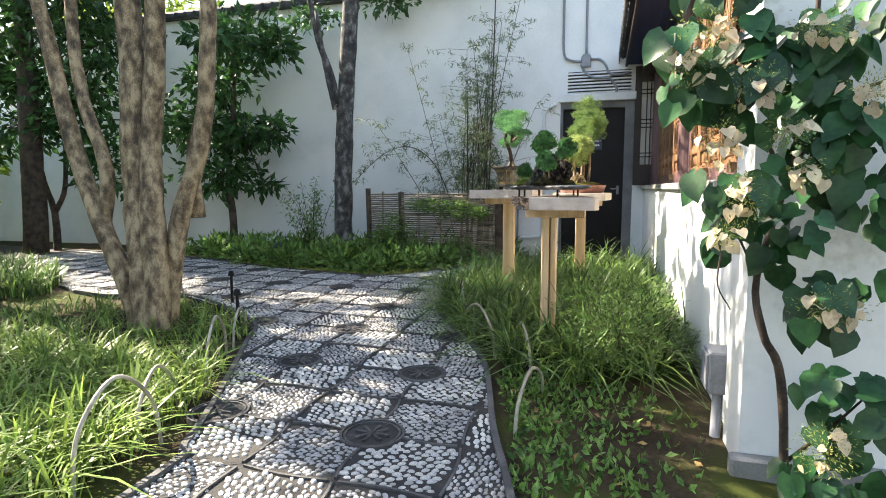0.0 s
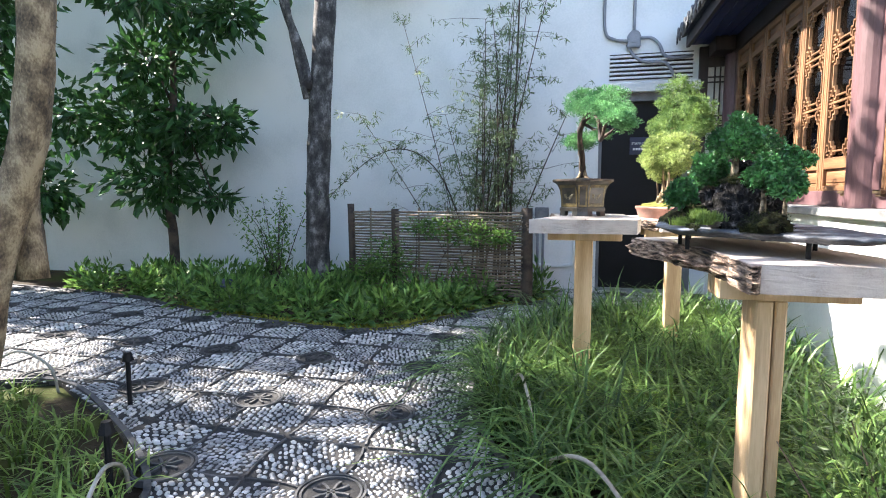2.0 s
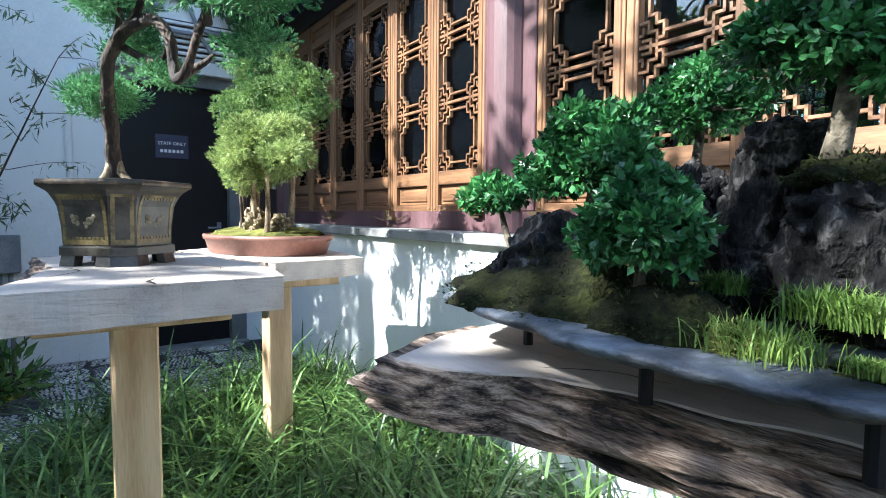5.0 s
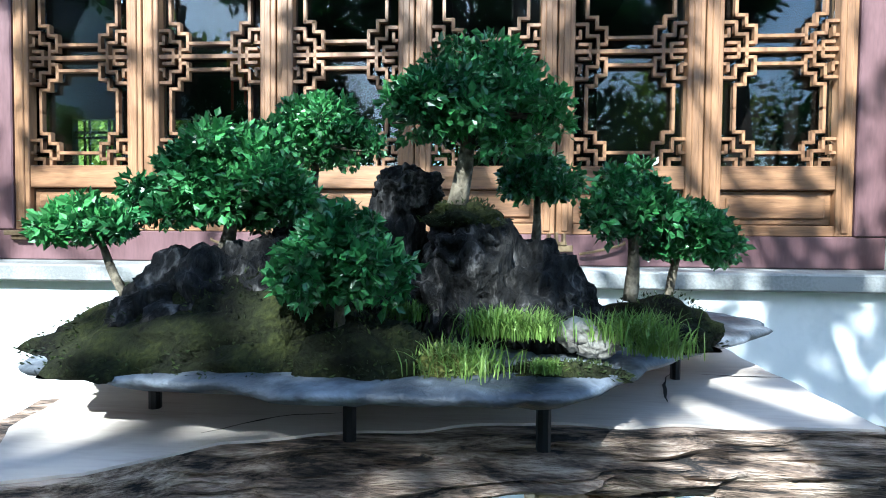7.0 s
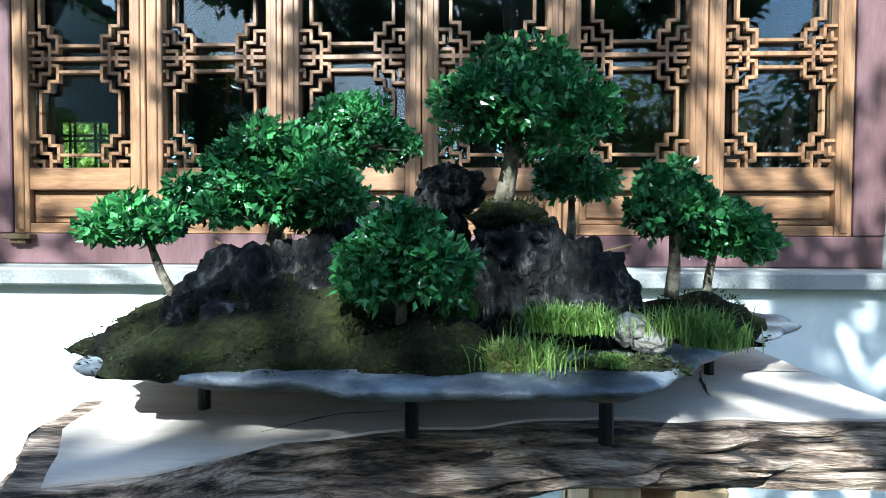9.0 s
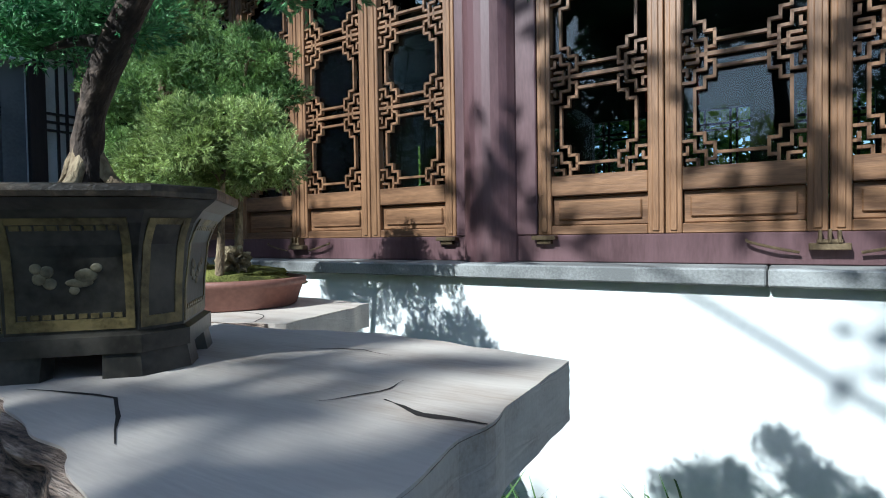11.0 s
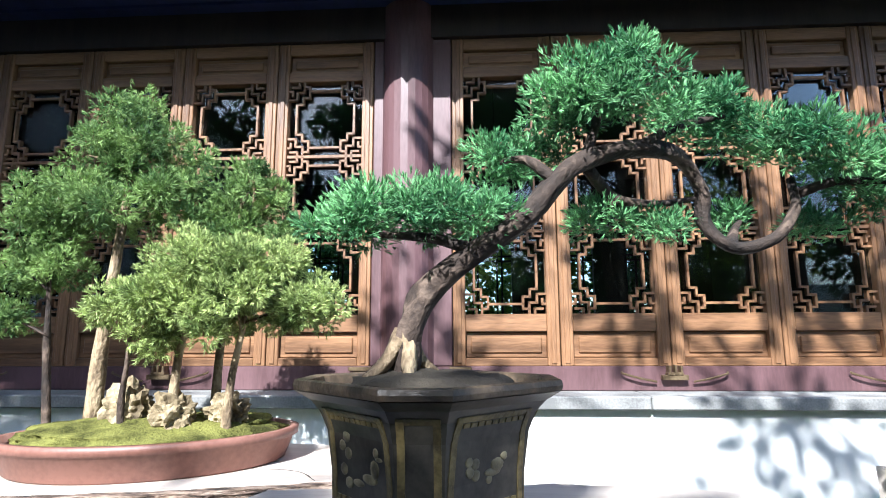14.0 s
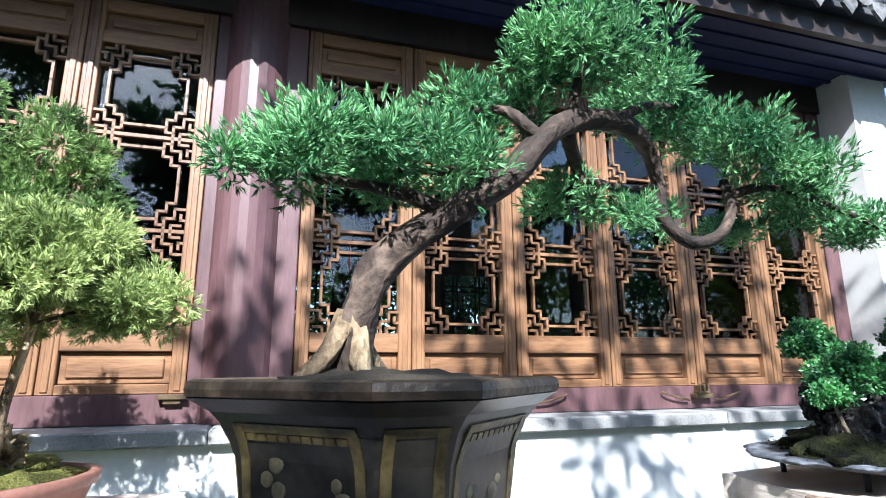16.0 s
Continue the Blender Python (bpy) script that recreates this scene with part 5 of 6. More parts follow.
forest_tree("tall mid-green conifer of the forest bonsai", (0.02, 6.43, 1.17), (0.03, 6.38, 2.02), 0.022, [(0.03, 6.40, 2.05, 0.11, 0.11, 0.08), (0.0, 6.50, 1.95, 0.12, 0.12, 0.07), (0.05, 6.30, 1.93, 0.12, 0.12, 0.08), (0.0, 6.58, 1.82, 0.12, 0.11, 0.06), (0.03, 6.40, 1.82, 0.13, 0.14, 0.08), (0.08, 6.22, 1.82, 0.12, 0.11, 0.07)], 3000, L_CYPD)
forest_tree("slim mid-green conifer at the pot's end", (0.0, 6.54, 1.165), (0.0, 6.60, 1.75), 0.012, [(0.0, 6.62, 1.72, 0.09, 0.10, 0.07), (0.0, 6.68, 1.60, 0.08, 0.08, 0.05), (-0.02, 6.70, 1.47, 0.06, 0.07, 0.04), (0.0, 6.58, 1.62, 0.08, 0.08, 0.05)], 1300, L_CYPD)
forest_tree("dark conifer at the back of the forest bonsai", (0.10, 6.12, 1.17), (0.12, 6.08, 1.85), 0.014, [(0.12, 6.06, 1.86, 0.09, 0.09, 0.07), (0.12, 6.0, 1.76, 0.09, 0.08, 0.05), (0.12, 6.14, 1.75, 0.10, 0.10, 0.06)], 1200, L_CYPD)
forest_tree("light green rounded conifer of the forest bonsai", (-0.06, 6.16, 1.18), (-0.07, 6.12, 1.60), 0.013, [(-0.07, 6.13, 1.60, 0.11, 0.12, 0.08), (-0.09, 6.20, 1.53, 0.10, 0.10, 0.07), (-0.07, 6.06, 1.52, 0.11, 0.10, 0.07)], 1900, L_CYP)
forest_tree("light green low conifer at the pot's rim", (-0.04, 6.02, 1.17), (-0.05, 5.97, 1.58), 0.013, [(-0.05, 5.97, 1.60, 0.12, 0.11, 0.08), (-0.06, 5.88, 1.53, 0.11, 0.10, 0.07), (-0.08, 5.99, 1.48, 0.11, 0.12, 0.07), (-0.03, 5.80, 1.50, 0.08, 0.07, 0.05)], 2300, L_CYP)
forest_tree("small light green conifer on mossy soil", (-0.08, 6.28, 1.17), (-0.09, 6.27, 1.46), 0.010, [(-0.09, 6.28, 1.49, 0.08, 0.08, 0.06), (-0.08, 6.22, 1.42, 0.07, 0.07, 0.04)], 700, L_CYP)


# ---------- garden trees ----------
def limbs_tree(name, label, trunks, mat, crown_blobs, n, size, lmat, twigs=10, category="tree", width=0.5, droop=0.3, shell=0.25, lump=0.18):
    ob = thing(name, label, category)
    for line, r0, r1 in trunks:
        part("trunk", limb(bmesh.new(), line, r0, r1, 14, 5, lump), mat, ob, smooth=True)
    if crown_blobs:
        bm = bmesh.new()
        ends = [Vector(t[0][-1]) for t in trunks]
        mids = [Vector(t[0][-2]) for t in trunks]
        for q in crown_blobs:
            c = Vector(q[:3])
            s = min(ends + mids, key=lambda v: (v - c).length)
            limb(bm, [s, (s + c) / 2 + Vector((0, 0, 0.08)), c], 0.022, 0.008, 6, 3)
            for k in range(twigs):
                e = c + Vector(unit(1)[0]) * 0.9 * Vector(q[3:]).length * 0.6
                limb(bm, [c, (c + e) / 2 + Vector((0, 0, 0.03)), e], 0.007, 0.002, 4, 2)
        part("branchwork", bm, M_TWIG, ob, smooth=True)
        crown("crown", crown_blobs, n, size, lmat, ob, width=width, shell=shell, droop=droop, loose=1.1)
    return ob


limbs_tree("multi_stem_tree", "multi-stemmed tree with tan mottled bark", [
    ([(-3.40, 3.30, -0.1), (-3.44, 3.28, 0.25), (-3.82, 3.3, 1.08), (-4.02, 3.3, 1.75), (-4.16, 3.3, 2.4), (-4.35, 3.2, 3.6)], 0.088, 0.05), ([(-3.72, 3.32, 0.85), (-3.70, 3.36, 1.3), (-3.92, 3.38, 1.9), (-4.0, 3.4, 2.6), (-4.05, 3.5, 3.5)], 0.06, 0.04),
    ([(-3.12, 3.15, -0.1), (-3.20, 3.2, 0.35), (-3.33, 3.3, 1.1), (-3.32, 3.3, 1.7), (-3.30, 3.3, 2.3), (-3.3, 3.2, 3.7)], 0.125, 0.085), ([(-3.06, 3.12, -0.1), (-3.05, 3.15, 0.3), (-3.14, 3.24, 1.0), (-3.17, 3.3, 1.5), (-3.07, 3.3, 2.3), (-2.95, 3.2, 3.7)], 0.105, 0.065),
    ([(-3.10, 3.27, -0.1), (-3.06, 3.29, 0.3), (-2.97, 3.36, 0.95), (-2.80, 3.42, 1.5), (-2.68, 3.4, 2.2), (-2.6, 3.4, 3.6)], 0.085, 0.055), ([(-2.93, 3.5, 0.9), (-2.96, 3.52, 1.4), (-2.84, 3.55, 2.0), (-2.80, 3.6, 3.4)], 0.06, 0.04), ([(-3.36, 3.5, 0.5), (-3.50, 3.55, 1.3), (-3.62, 3.6, 2.2), (-3.75, 3.7, 3.5)], 0.085, 0.06)],
    # unseen outer clumps are added where they dapple facade, low wall and tables
    M_TRUNK, [(-4.4, 3.4, 4.6, 1.1, 1.0, 0.5), (-3.4, 3.4, 4.8, 0.8, 0.9, 0.5), (-4.1, 4.75, 4.8, 0.36, 0.34, 0.2), (-4.8, 5.05, 5.0, 0.36, 0.32, 0.2), (-4.3, 4.15, 5.3, 0.62, 0.5, 0.25), (-3.9, 5.3, 5.2, 0.35, 0.35, 0.2), (-6.0, 5.5, 4.5, 0.6, 0.3, 0.25), (-5.6, 4.6, 4.5, 0.6, 0.4, 0.3), (-2.9, 6.3, 5.6, 0.35, 0.25, 0.2), (-3.3, 6.7, 5.2, 0.35, 0.28, 0.2), (-3.1, 5.7, 5.3, 0.4, 0.3, 0.2), (-3.3, 4.6, 5.5, 0.55, 0.5, 0.25), (-5.6, 6.6, 4.9, 0.45, 0.35, 0.2), (-3.0, 5.0, 5.3, 0.4, 0.4, 0.2), (-2.6, 4.2, 5.4, 0.4, 0.3, 0.2)], 3700, 0.13, L_TREE, 4, droop=0.5, shell=0.1)
limbs_tree("grey_trunk_tree", "straight tree with grey mottled trunk by the fence", [([(-3.88, 8.0, -0.1), (-3.86, 8.0, 0.6), (-3.82, 8.0, 1.7), (-3.78, 8.0, 2.4), (-3.68, 8.0, 3.6), (-3.6, 8.0, 4.6)], 0.155, 0.12), ([(-3.86, 7.9, 2.5), (-3.98, 7.88, 3.0), (-4.15, 7.85, 3.5), (-4.3, 7.8, 4.3)], 0.06, 0.04), ([(-3.9, 7.88, 2.4), (-4.02, 7.8, 3.1), (-4.12, 7.75, 3.9)], 0.04, 0.03)],
           # high clumps, out of view, are added to shade the north windows
           M_TRUNK_G, [(-4.6, 8.5, 4.05, 0.5, 0.35, 0.2), (-3.2, 8.6, 4.2, 0.5, 0.3, 0.2), (-4.3, 8.7, 5.4, 1.1, 0.55, 0.5), (-3.0, 8.6, 5.4, 1.1, 0.55, 0.5), (-3.6, 9.0, 6.1, 1.0, 0.7, 0.5), (-2.2, 8.3, 4.95, 0.8, 0.5, 0.4), (-3.2, 8.25, 5.0, 0.8, 0.45, 0.35)], 5200, 0.12, L_TREE, 4, shell=0.1)
limbs_tree("broadleaf_tree", "dark green broadleaf tree against the white wall", [([(-6.15, 8.2, -0.1), (-6.14, 8.2, 0.6), (-6.2, 8.2, 1.4), (-6.05, 8.2, 2.4), (-6.0, 8.2, 3.6)], 0.075, 0.035)],
           # last two clumps are added to cast dapple on the tables
           M_TWIG, [(-6.25, 8.1, 1.45, 0.75, 0.5, 0.45), (-5.75, 8.1, 2.1, 0.55, 0.4, 0.28), (-5.2, 8.1, 2.15, 0.3, 0.3, 0.28), (-5.7, 8.1, 3.7, 0.75, 0.5, 0.5), (-6.3, 8.1, 3.0, 0.7, 0.5, 0.5), (-6.6, 8.1, 2.2, 0.6, 0.5, 0.45), (-5.0, 8.1, 3.5, 0.4, 0.3, 0.25), (-5.4, 8.1, 1.2, 0.35, 0.25, 0.12), (-5.6, 7.1, 3.45, 0.45, 0.28, 0.16), (-5.0, 6.7, 3.3, 0.4, 0.25, 0.14)], 2900, 0.19, L_TREE, 7, droop=0.45, width=0.42, shell=0.15)
limbs_tree("broadleaf_tree", "sparse dark tree in the shaded corner", [([(-9.6, 7.6, -0.1), (-9.6, 7.6, 0.7), (-9.8, 7.6, 1.3), (-10.0, 7.6, 2.4)], 0.07, 0.03), ([(-9.6, 7.6, 0.7), (-9.3, 7.6, 1.2), (-9.2, 7.6, 2.3)], 0.05, 0.03)],
           M_TWIG, [(-10.2, 7.5, 2.3, 0.9, 0.5, 0.5), (-9.1, 7.5, 2.4, 0.8, 0.5, 0.5), (-9.7, 7.5, 3.2, 1.1, 0.6, 0.6), (-8.3, 7.5, 1.8, 0.7, 0.5, 0.6), (-8.4, 7.5, 2.9, 0.7, 0.5, 0.6), (-11.2, 7.5, 2.0, 0.6, 0.5, 0.4), (-7.6, 7.6, 1.3, 0.5, 0.4, 0.4), (-8.0, 7.4, 3.6, 0.9, 0.5, 0.5), (-10.6, 7.4, 3.4, 0.9, 0.5, 0.6), (-7.3, 7.8, 2.3, 0.5, 0.4, 0.5), (-9.4, 7.2, 4.2, 1.4, 0.6, 0.7), (-7.9, 7.2, 4.3, 1.1, 0.6, 0.6), (-11.4, 7.0, 3.9, 1.1, 0.6, 0.8)], 6200, 0.17, L_TREE, 6, droop=0.4, shell=0.15)
limbs_tree("sunlit_tree", "bright yellow-green tree beyond the garden wall", [([(-11.5, 11.5, -0.1), (-11.5, 11.5, 3), (-11.3, 11.5, 5)], 0.15, 0.08)], M_TWIG, [(-11.5, 11.5, 5.2, 1.8, 1.4, 1.2), (-9.6, 11.2, 5.0, 1.3, 1.0, 1.0), (-13.0, 11.0, 4.6, 1.3, 1.2, 1.0)], 3500, 0.2, L_TREEL, 4)
# tree belt that the windows mirror
for k, (x, y, z) in enumerate(((-11.0, 5.0, 2.6), (-10.4, 2.0, 4.2), (-10.6, -1.0, 4.2), (-9.0, -4.0, 4.2), (-6.0, -4.8, 4.0), (-9.6, 3.4, 2.6), (-9.8, 0.4, 2.6))):
    limbs_tree("background_tree", "leafy garden tree along the boundary wall", [([(x, y, -0.1), (x + 0.1, y, 1.0), (x, y + 0.1, z)], 0.12, 0.06)], M_TWIG, [(x, y, z, 1.5, 1.5, 1.3), (x + 0.5, y + 0.9, z - 1.1, 1.1, 1.1, 0.9), (x + 0.3, y - 1.0, z - 0.5, 1.2, 1.2, 1.0)], 2600, 0.2, L_TREE if k % 2 else L_TREEL, 3)
def shade_crown(seed, x0, x1, y0, y1, z0, z1, n, r, fill):
    """Loose leaf clumps, out of view, to shade a stretch of the garden, some of them left out."""
    rr = random.Random(seed)
    out = []
    for _ in range(n):
        q = (rr.uniform(x0, x1), rr.uniform(y0, y1), rr.uniform(z0, z1))
        if rr.random() < fill:
            out.append((*q, r * rr.uniform(0.7, 1.25), r * rr.uniform(0.7, 1.25), r * rr.uniform(0.4, 0.6)))
    return out


# unseen trees added in the west; their high crowns dapple the path
for (x, y), box, n, seed in (((-9.4, 1.6), (-11.6, -7.0, 1.2, 3.6), 11, 1), ((-9.8, 4.6), (-11.6, -6.9, 3.4, 6.0), 19, 2), ((-9.6, 7.2), (-11.6, -7.0, 5.8, 8.4), 17, 3), ((-8.6, -1.6), (-11.0, -6.8, -2.2, 1.0), 15, 4)):
    limbs_tree("unseen_shade_tree", "tall unseen tree added in the west to shade the path", [([(x, y, -0.1), (x + 0.1, y, 2.5), (x, y + 0.1, 4.6), (x + 0.2, y, 5.8)], 0.2, 0.08)], M_TWIG, shade_crown(seed, *box, 5.4, 6.6, n, 0.62, 0.95), 5200, 0.2, L_TREE, 3, shell=0.1)
for k, (x, y) in enumerate(((7.2, 2.6), (7.5, 4.2), (7.2, 5.8), (7.6, 7.4), (7.3, 9.0), (7.8, 10.6))):
    limbs_tree("courtyard_tree", "leafy green tree in the court beyond the hall", [([(x, y, -0.1), (x, y + 0.1, 1.2), (x, y, 2.4)], 0.08, 0.04)], M_TWIG, [(x, y, 2.6, 0.9, 0.9, 0.7), (x, y + 0.6, 1.6, 0.8, 0.8, 0.7), (x + 0.2, y - 0.5, 1.3, 0.8, 0.8, 0.6), (x + 0.6, y + 0.2, 3.3, 0.9, 1.0, 0.6)], 4600, 0.16, L_TREEL if k % 3 else L_TREE, 3)

# ---------- bamboo screen ----------
fence = thing("bamboo_fence", "low woven bamboo fence between dark posts", "fence")
for x, w, h in ((-3.36, 0.045, 1.14), (-2.80, 0.05, 1.08), (-1.24, 0.07, 1.10)):
    part("post", limb(bmesh.new(), [(x, 7.9, -0.1), (x + 0.01, 7.9, 0.5), (x, 7.9, h)], w, w * 0.9, 10, 3, 0.15), M_TWIG, fence, smooth=True)
for k in range(30):
    z = 0.10 + k * 0.0325
    for x0, x1, o in ((-3.36, -2.80, 0.02), (-2.80, -1.24, -0.01)):
        pts = [(x0 + (x1 - x0) * t, 7.88 + 0.018 * math.sin(t * 12 + k * math.pi) + o, z + RNG.uniform(-0.006, 0.006)) for t in (0, 0.2, 0.4, 0.6, 0.8, 1)]
        part("slat", tube(bmesh.new(), pts, 0.0125, 6), M_BAMBOO, fence)
for x in (-3.1, -2.5, -2.15, -1.8, -1.5):
    part("stake", tube(bmesh.new(), [(x, 7.885, 0.0), (x, 7.885, 1.09)], 0.012, 6), M_BAMBOO, fence)

grove = thing("bamboo_clump", "slender dark bamboo clump with sparse leaves", "bamboo")
tips = []
bm = bmesh.new()
for k in range(24):
    b = Vector((-1.80 + RNG.normal(0, 0.22), 8.45 + RNG.normal(0, 0.12), -0.05))
    h = RNG.uniform(1.8, 3.9)
    e = b + Vector((RNG.normal(0, 0.42), RNG.normal(-0.05, 0.12), h))
    line = [b, b + (e - b) * 0.4 + Vector((0, 0, 0.1)), b + (e - b) * 0.75 + Vector((0, 0, 0.06)), e]
    part("culm", limb(bmesh.new(), line, RNG.uniform(0.007, 0.013), 0.003, 5, 4), M_TWIG, grove, smooth=True)
    tips += [b + (e - b) * t for t in np.linspace(0.35, 1.0, 9)]
ARCH = [(-2.05, 8.35, 0.8), (-2.35, 8.3, 1.5), (-2.75, 8.25, 1.80), (-3.2, 8.2, 1.70), (-3.75, 8.2, 1.25)]
part("culm", limb(bmesh.new(), ARCH, 0.011, 0.004, 5, 5), M_TWIG, grove, smooth=True)
tips += [Vector(a) for a in smooth_line(ARCH, 3)]
part("culm", limb(bmesh.new(), [(-1.5, 8.35, 0.0), (-1.46, 8.3, 1.5), (-1.42, 8.28, 2.6), (-1.38, 8.3, 4.2)], 0.018, 0.008, 6, 5), M_TWIG, grove, smooth=True)
twl = []
for t in tips:
    for k in range(2):
        e = t + Vector((RNG.normal(0, 0.22), RNG.normal(0, 0.10), RNG.uniform(-0.05, 0.22)))
        limb(bm, [t, (t + e) / 2 + Vector((0, 0, 0.02)), e], 0.003, 0.0012, 4, 2)
        twl += [t + (e - t) * s for s in (0.4, 0.7, 0.85, 1.0)]
tagged(part("twig_work", bm, M_TWIG, grove, smooth=True), kind="stuff")
p = np.repeat(np.array([list(v) for v in twl]), 5, 0) + RNG.normal(0, 0.025, (len(twl) * 5, 3))
d = unit(len(p))
d[:, 2] -= 0.7
leaf_mesh("leaves", p, d, 0.075, 0.17, mat=L_BAMBOO, parent=grove)
shrub = thing("wispy_shrub", "wispy green shrub by the grey trunk", "shrub")
bm = bmesh.new()
pp = []
for k in range(16):
    e = Vector((-4.55 + RNG.normal(0, 0.28), 8.1 + RNG.normal(0, 0.15), RNG.uniform(0.5, 1.35)))
    limb(bm, [(-4.5, 8.1, -0.05), ((-4.5 + e.x) / 2, 8.1, e.z * 0.6), e], 0.008, 0.002, 5, 3)
    pp += [Vector((-4.5, 8.1, 0)) + (e - Vector((-4.5, 8.1, 0))) * s for s in np.linspace(0.45, 1, 8)]
part("stem_bundle", bm, M_TWIG, shrub)
p = np.repeat(np.array([list(v) for v in pp]), 7, 0) + RNG.normal(0, 0.05, (len(pp) * 7, 3))
leaf_mesh("leaves", p, unit(len(p)) + [0, 0, -0.3], 0.065, 0.3, mat=L_COVER, parent=shrub)
creeper = thing("fence_shrub", "soft green shrub growing through the fence", "shrub")
crown("leaves", [(-2.85, 7.78, 0.45, 0.33, 0.14, 0.28), (-1.85, 7.78, 0.80, 0.42, 0.10, 0.14), (-2.3, 7.78, 0.88, 0.4, 0.10, 0.10), (-3.1, 7.75, 0.3, 0.2, 0.15, 0.25), (-1.5, 7.78, 0.78, 0.16, 0.08, 0.10)], 2600, 0.05, L_COVER, creeper, width=0.4, shell=0.1)
bm = bmesh.new()
for x, z in ((-2.85, 0.6), (-2.5, 0.9), (-1.9, 0.85), (-3.1, 0.4), (-1.5, 0.85)):
    limb(bm, [(-2.6 + (x + 2.6) * 0.4, 7.8, -0.05), ((x - 2.5) / 2, 7.79, z * 0.6), (x, 7.78, z)], 0.007, 0.003, 5, 3)
part("stem_bundle", bm, M_TWIG, creeper)

# ---------- ground cover and grass ----------
BED_BACK = [(-1.1, 8.1), (-1.6, 7.5), (-2.15, 6.75), (-2.4, 6.5), (-2.85, 6.4), (-3.8, 6.55), (-5.0, 6.9), (-6.6, 7.4), (-7.5, 7.6), (-7.5, 8.6), (-4.2, 8.4), (-1.1, 8.6)]
cover = [(x, y, 0.10) for x, y, _ in scatter(BED_BACK, 150)]
keep = []
for k, (x, y, _) in enumerate(cover):
    g = 0.6 + 0.7 * ((k * 37) % 11) / 10
    keep.append((x, y, 0.10 * g, 0.17, 0.16, 0.20 * g))
p, d = blob_points(keep, 9500, 0.3)
p[:, 2] = np.maximum(p[:, 2], -0.01)
tagged(leaf_mesh("ground_cover", p, d + 0.8 * unit(len(p)) + [0, 0, 0.35], 0.115, 0.34, mat=L_COVER), "leafy green ground cover along the path", "ground cover", kind="stuff")
edge = np.array([[q.x, q.y, 0.0] for q in smooth_line([(x, y, 0) for x, y in PATH_EDGE[17:24]], 40)])
p = np.repeat(edge, 22, 0)
p = p + np.column_stack([RNG.normal(0, 0.05, len(p)), RNG.uniform(-0.02, 0.16, len(p)), RNG.uniform(-0.01, 0.012, len(p))])
tagged(leaf_mesh("edge_moss", p, unit(len(p)) * 0.8 + [0, 0, 0.5], 0.028, 0.45, mat=L_EDGE), "yellow-green moss with sunlight in its colour along the path edge", "moss", kind="stuff")
BED_R = [(-0.20, 2.9), (-0.40, 3.35), (-0.62, 3.6), (-1.06, 4.35), (-1.26, 5.0), (-1.28, 5.7), (-1.1, 6.2), (-1.0, 6.7), (-0.72, 7.0), (0.1, 7.15), (0.84, 7.5), (0.84, 3.3), (0.55, 3.0)]
p = scatter(BED_R, 400)
p = np.repeat(p, 20, 0) + np.column_stack([RNG.normal(0, 0.02, (len(p) * 20, 2)), np.zeros(len(p) * 20)])
hh = np.where(p[:, 1] < 4.2, 0.46, 0.56) * RNG.uniform(0.6, 1.25, len(p))
tagged(blades("long_grass", p, hh, L_GRASSD, width=0.0115, bend=1.7), "long arching green grass under the tables", "grass", kind="stuff")
p = scatter(BED_R, 190)
p = np.repeat(p, 8, 0) + np.column_stack([RNG.normal(0, 0.04, (len(p) * 8, 2)), np.zeros(len(p) * 8)])
tagged(blades("bright_grass", p, 0.42, L_GRASS, width=0.012, bend=1.5), "bright yellow-green grass blades among the long grass", "grass", kind="stuff")
BED_L = [(-1.5, 1.3), (-1.6, 1.6), (-1.85, 2.2), (-2.35, 3.15), (-2.55, 3.6), (-3.2, 4.0), (-4.0, 4.4), (-4.6, 4.0), (-4.9, 3.2), (-4.5, 1.0), (-3.0, 0.0), (-1.6, 0.0)]
p = scatter(BED_L, 900)
p = p[(p[:, 1] < 2.6) | (RNG.uniform(0, 1, len(p)) < 0.45)]
p = np.repeat(p, 10, 0) + np.column_stack([RNG.normal(0, 0.04, (len(p) * 10, 2)), np.zeros(len(p) * 10)])
tagged(blades("meadow_grass", p, np.where(p[:, 1] < 2.4, 0.36, 0.22), L_GRASS, width=0.012, bend=1.2), "lush bright green grass beneath the multi-stemmed tree", "grass", kind="stuff")
p = scatter([(-7.6, 5.3), (-6.2, 4.9), (-5.5, 4.0), (-7.5, 3.6)], 500)
p = np.repeat(p, 6, 0) + np.column_stack([RNG.normal(0, 0.05, (3000, 2)), np.zeros(3000)])
tagged(blades("far_grass", p, 0.4, L_GRASSD, width=0.012, bend=0.8), "dark green grass bed by the far path", "grass", kind="stuff")
MOSSB = [(0.05, 1.2), (-0.1, 2.1), (-0.32, 3.0), (0.1, 3.3), (0.75, 2.6), (0.7, 1.8), (0.5, 1.2)]
p = scatter(MOSSB, 2600, -0.02)
p = p[RNG.uniform(0, 1, len(p)) < np.clip(1.1 - (p[:, 0] + 0.2) * 1.2, 0.1, 1)]
tagged(leaf_mesh("low_weeds", p, unit(len(p)) * 0.8 + [0, 0, 0.7], 0.045, 0.5, mat=L_COVER), "low green weeds on mossy soil", "weeds", kind="stuff")
rshrub = thing("bushy_shrub", "bushy fine-leaved green shrub by the low wall", "shrub")
crown("leaves", [(0.38, 3.15, 0.25, 0.30, 0.34, 0.22), (0.25, 3.5, 0.30, 0.28, 0.3, 0.25), (0.55, 3.4, 0.28, 0.22, 0.3, 0.25)], 4200, 0.04, L_GRASSD, rshrub, width=0.24, shell=0.1)
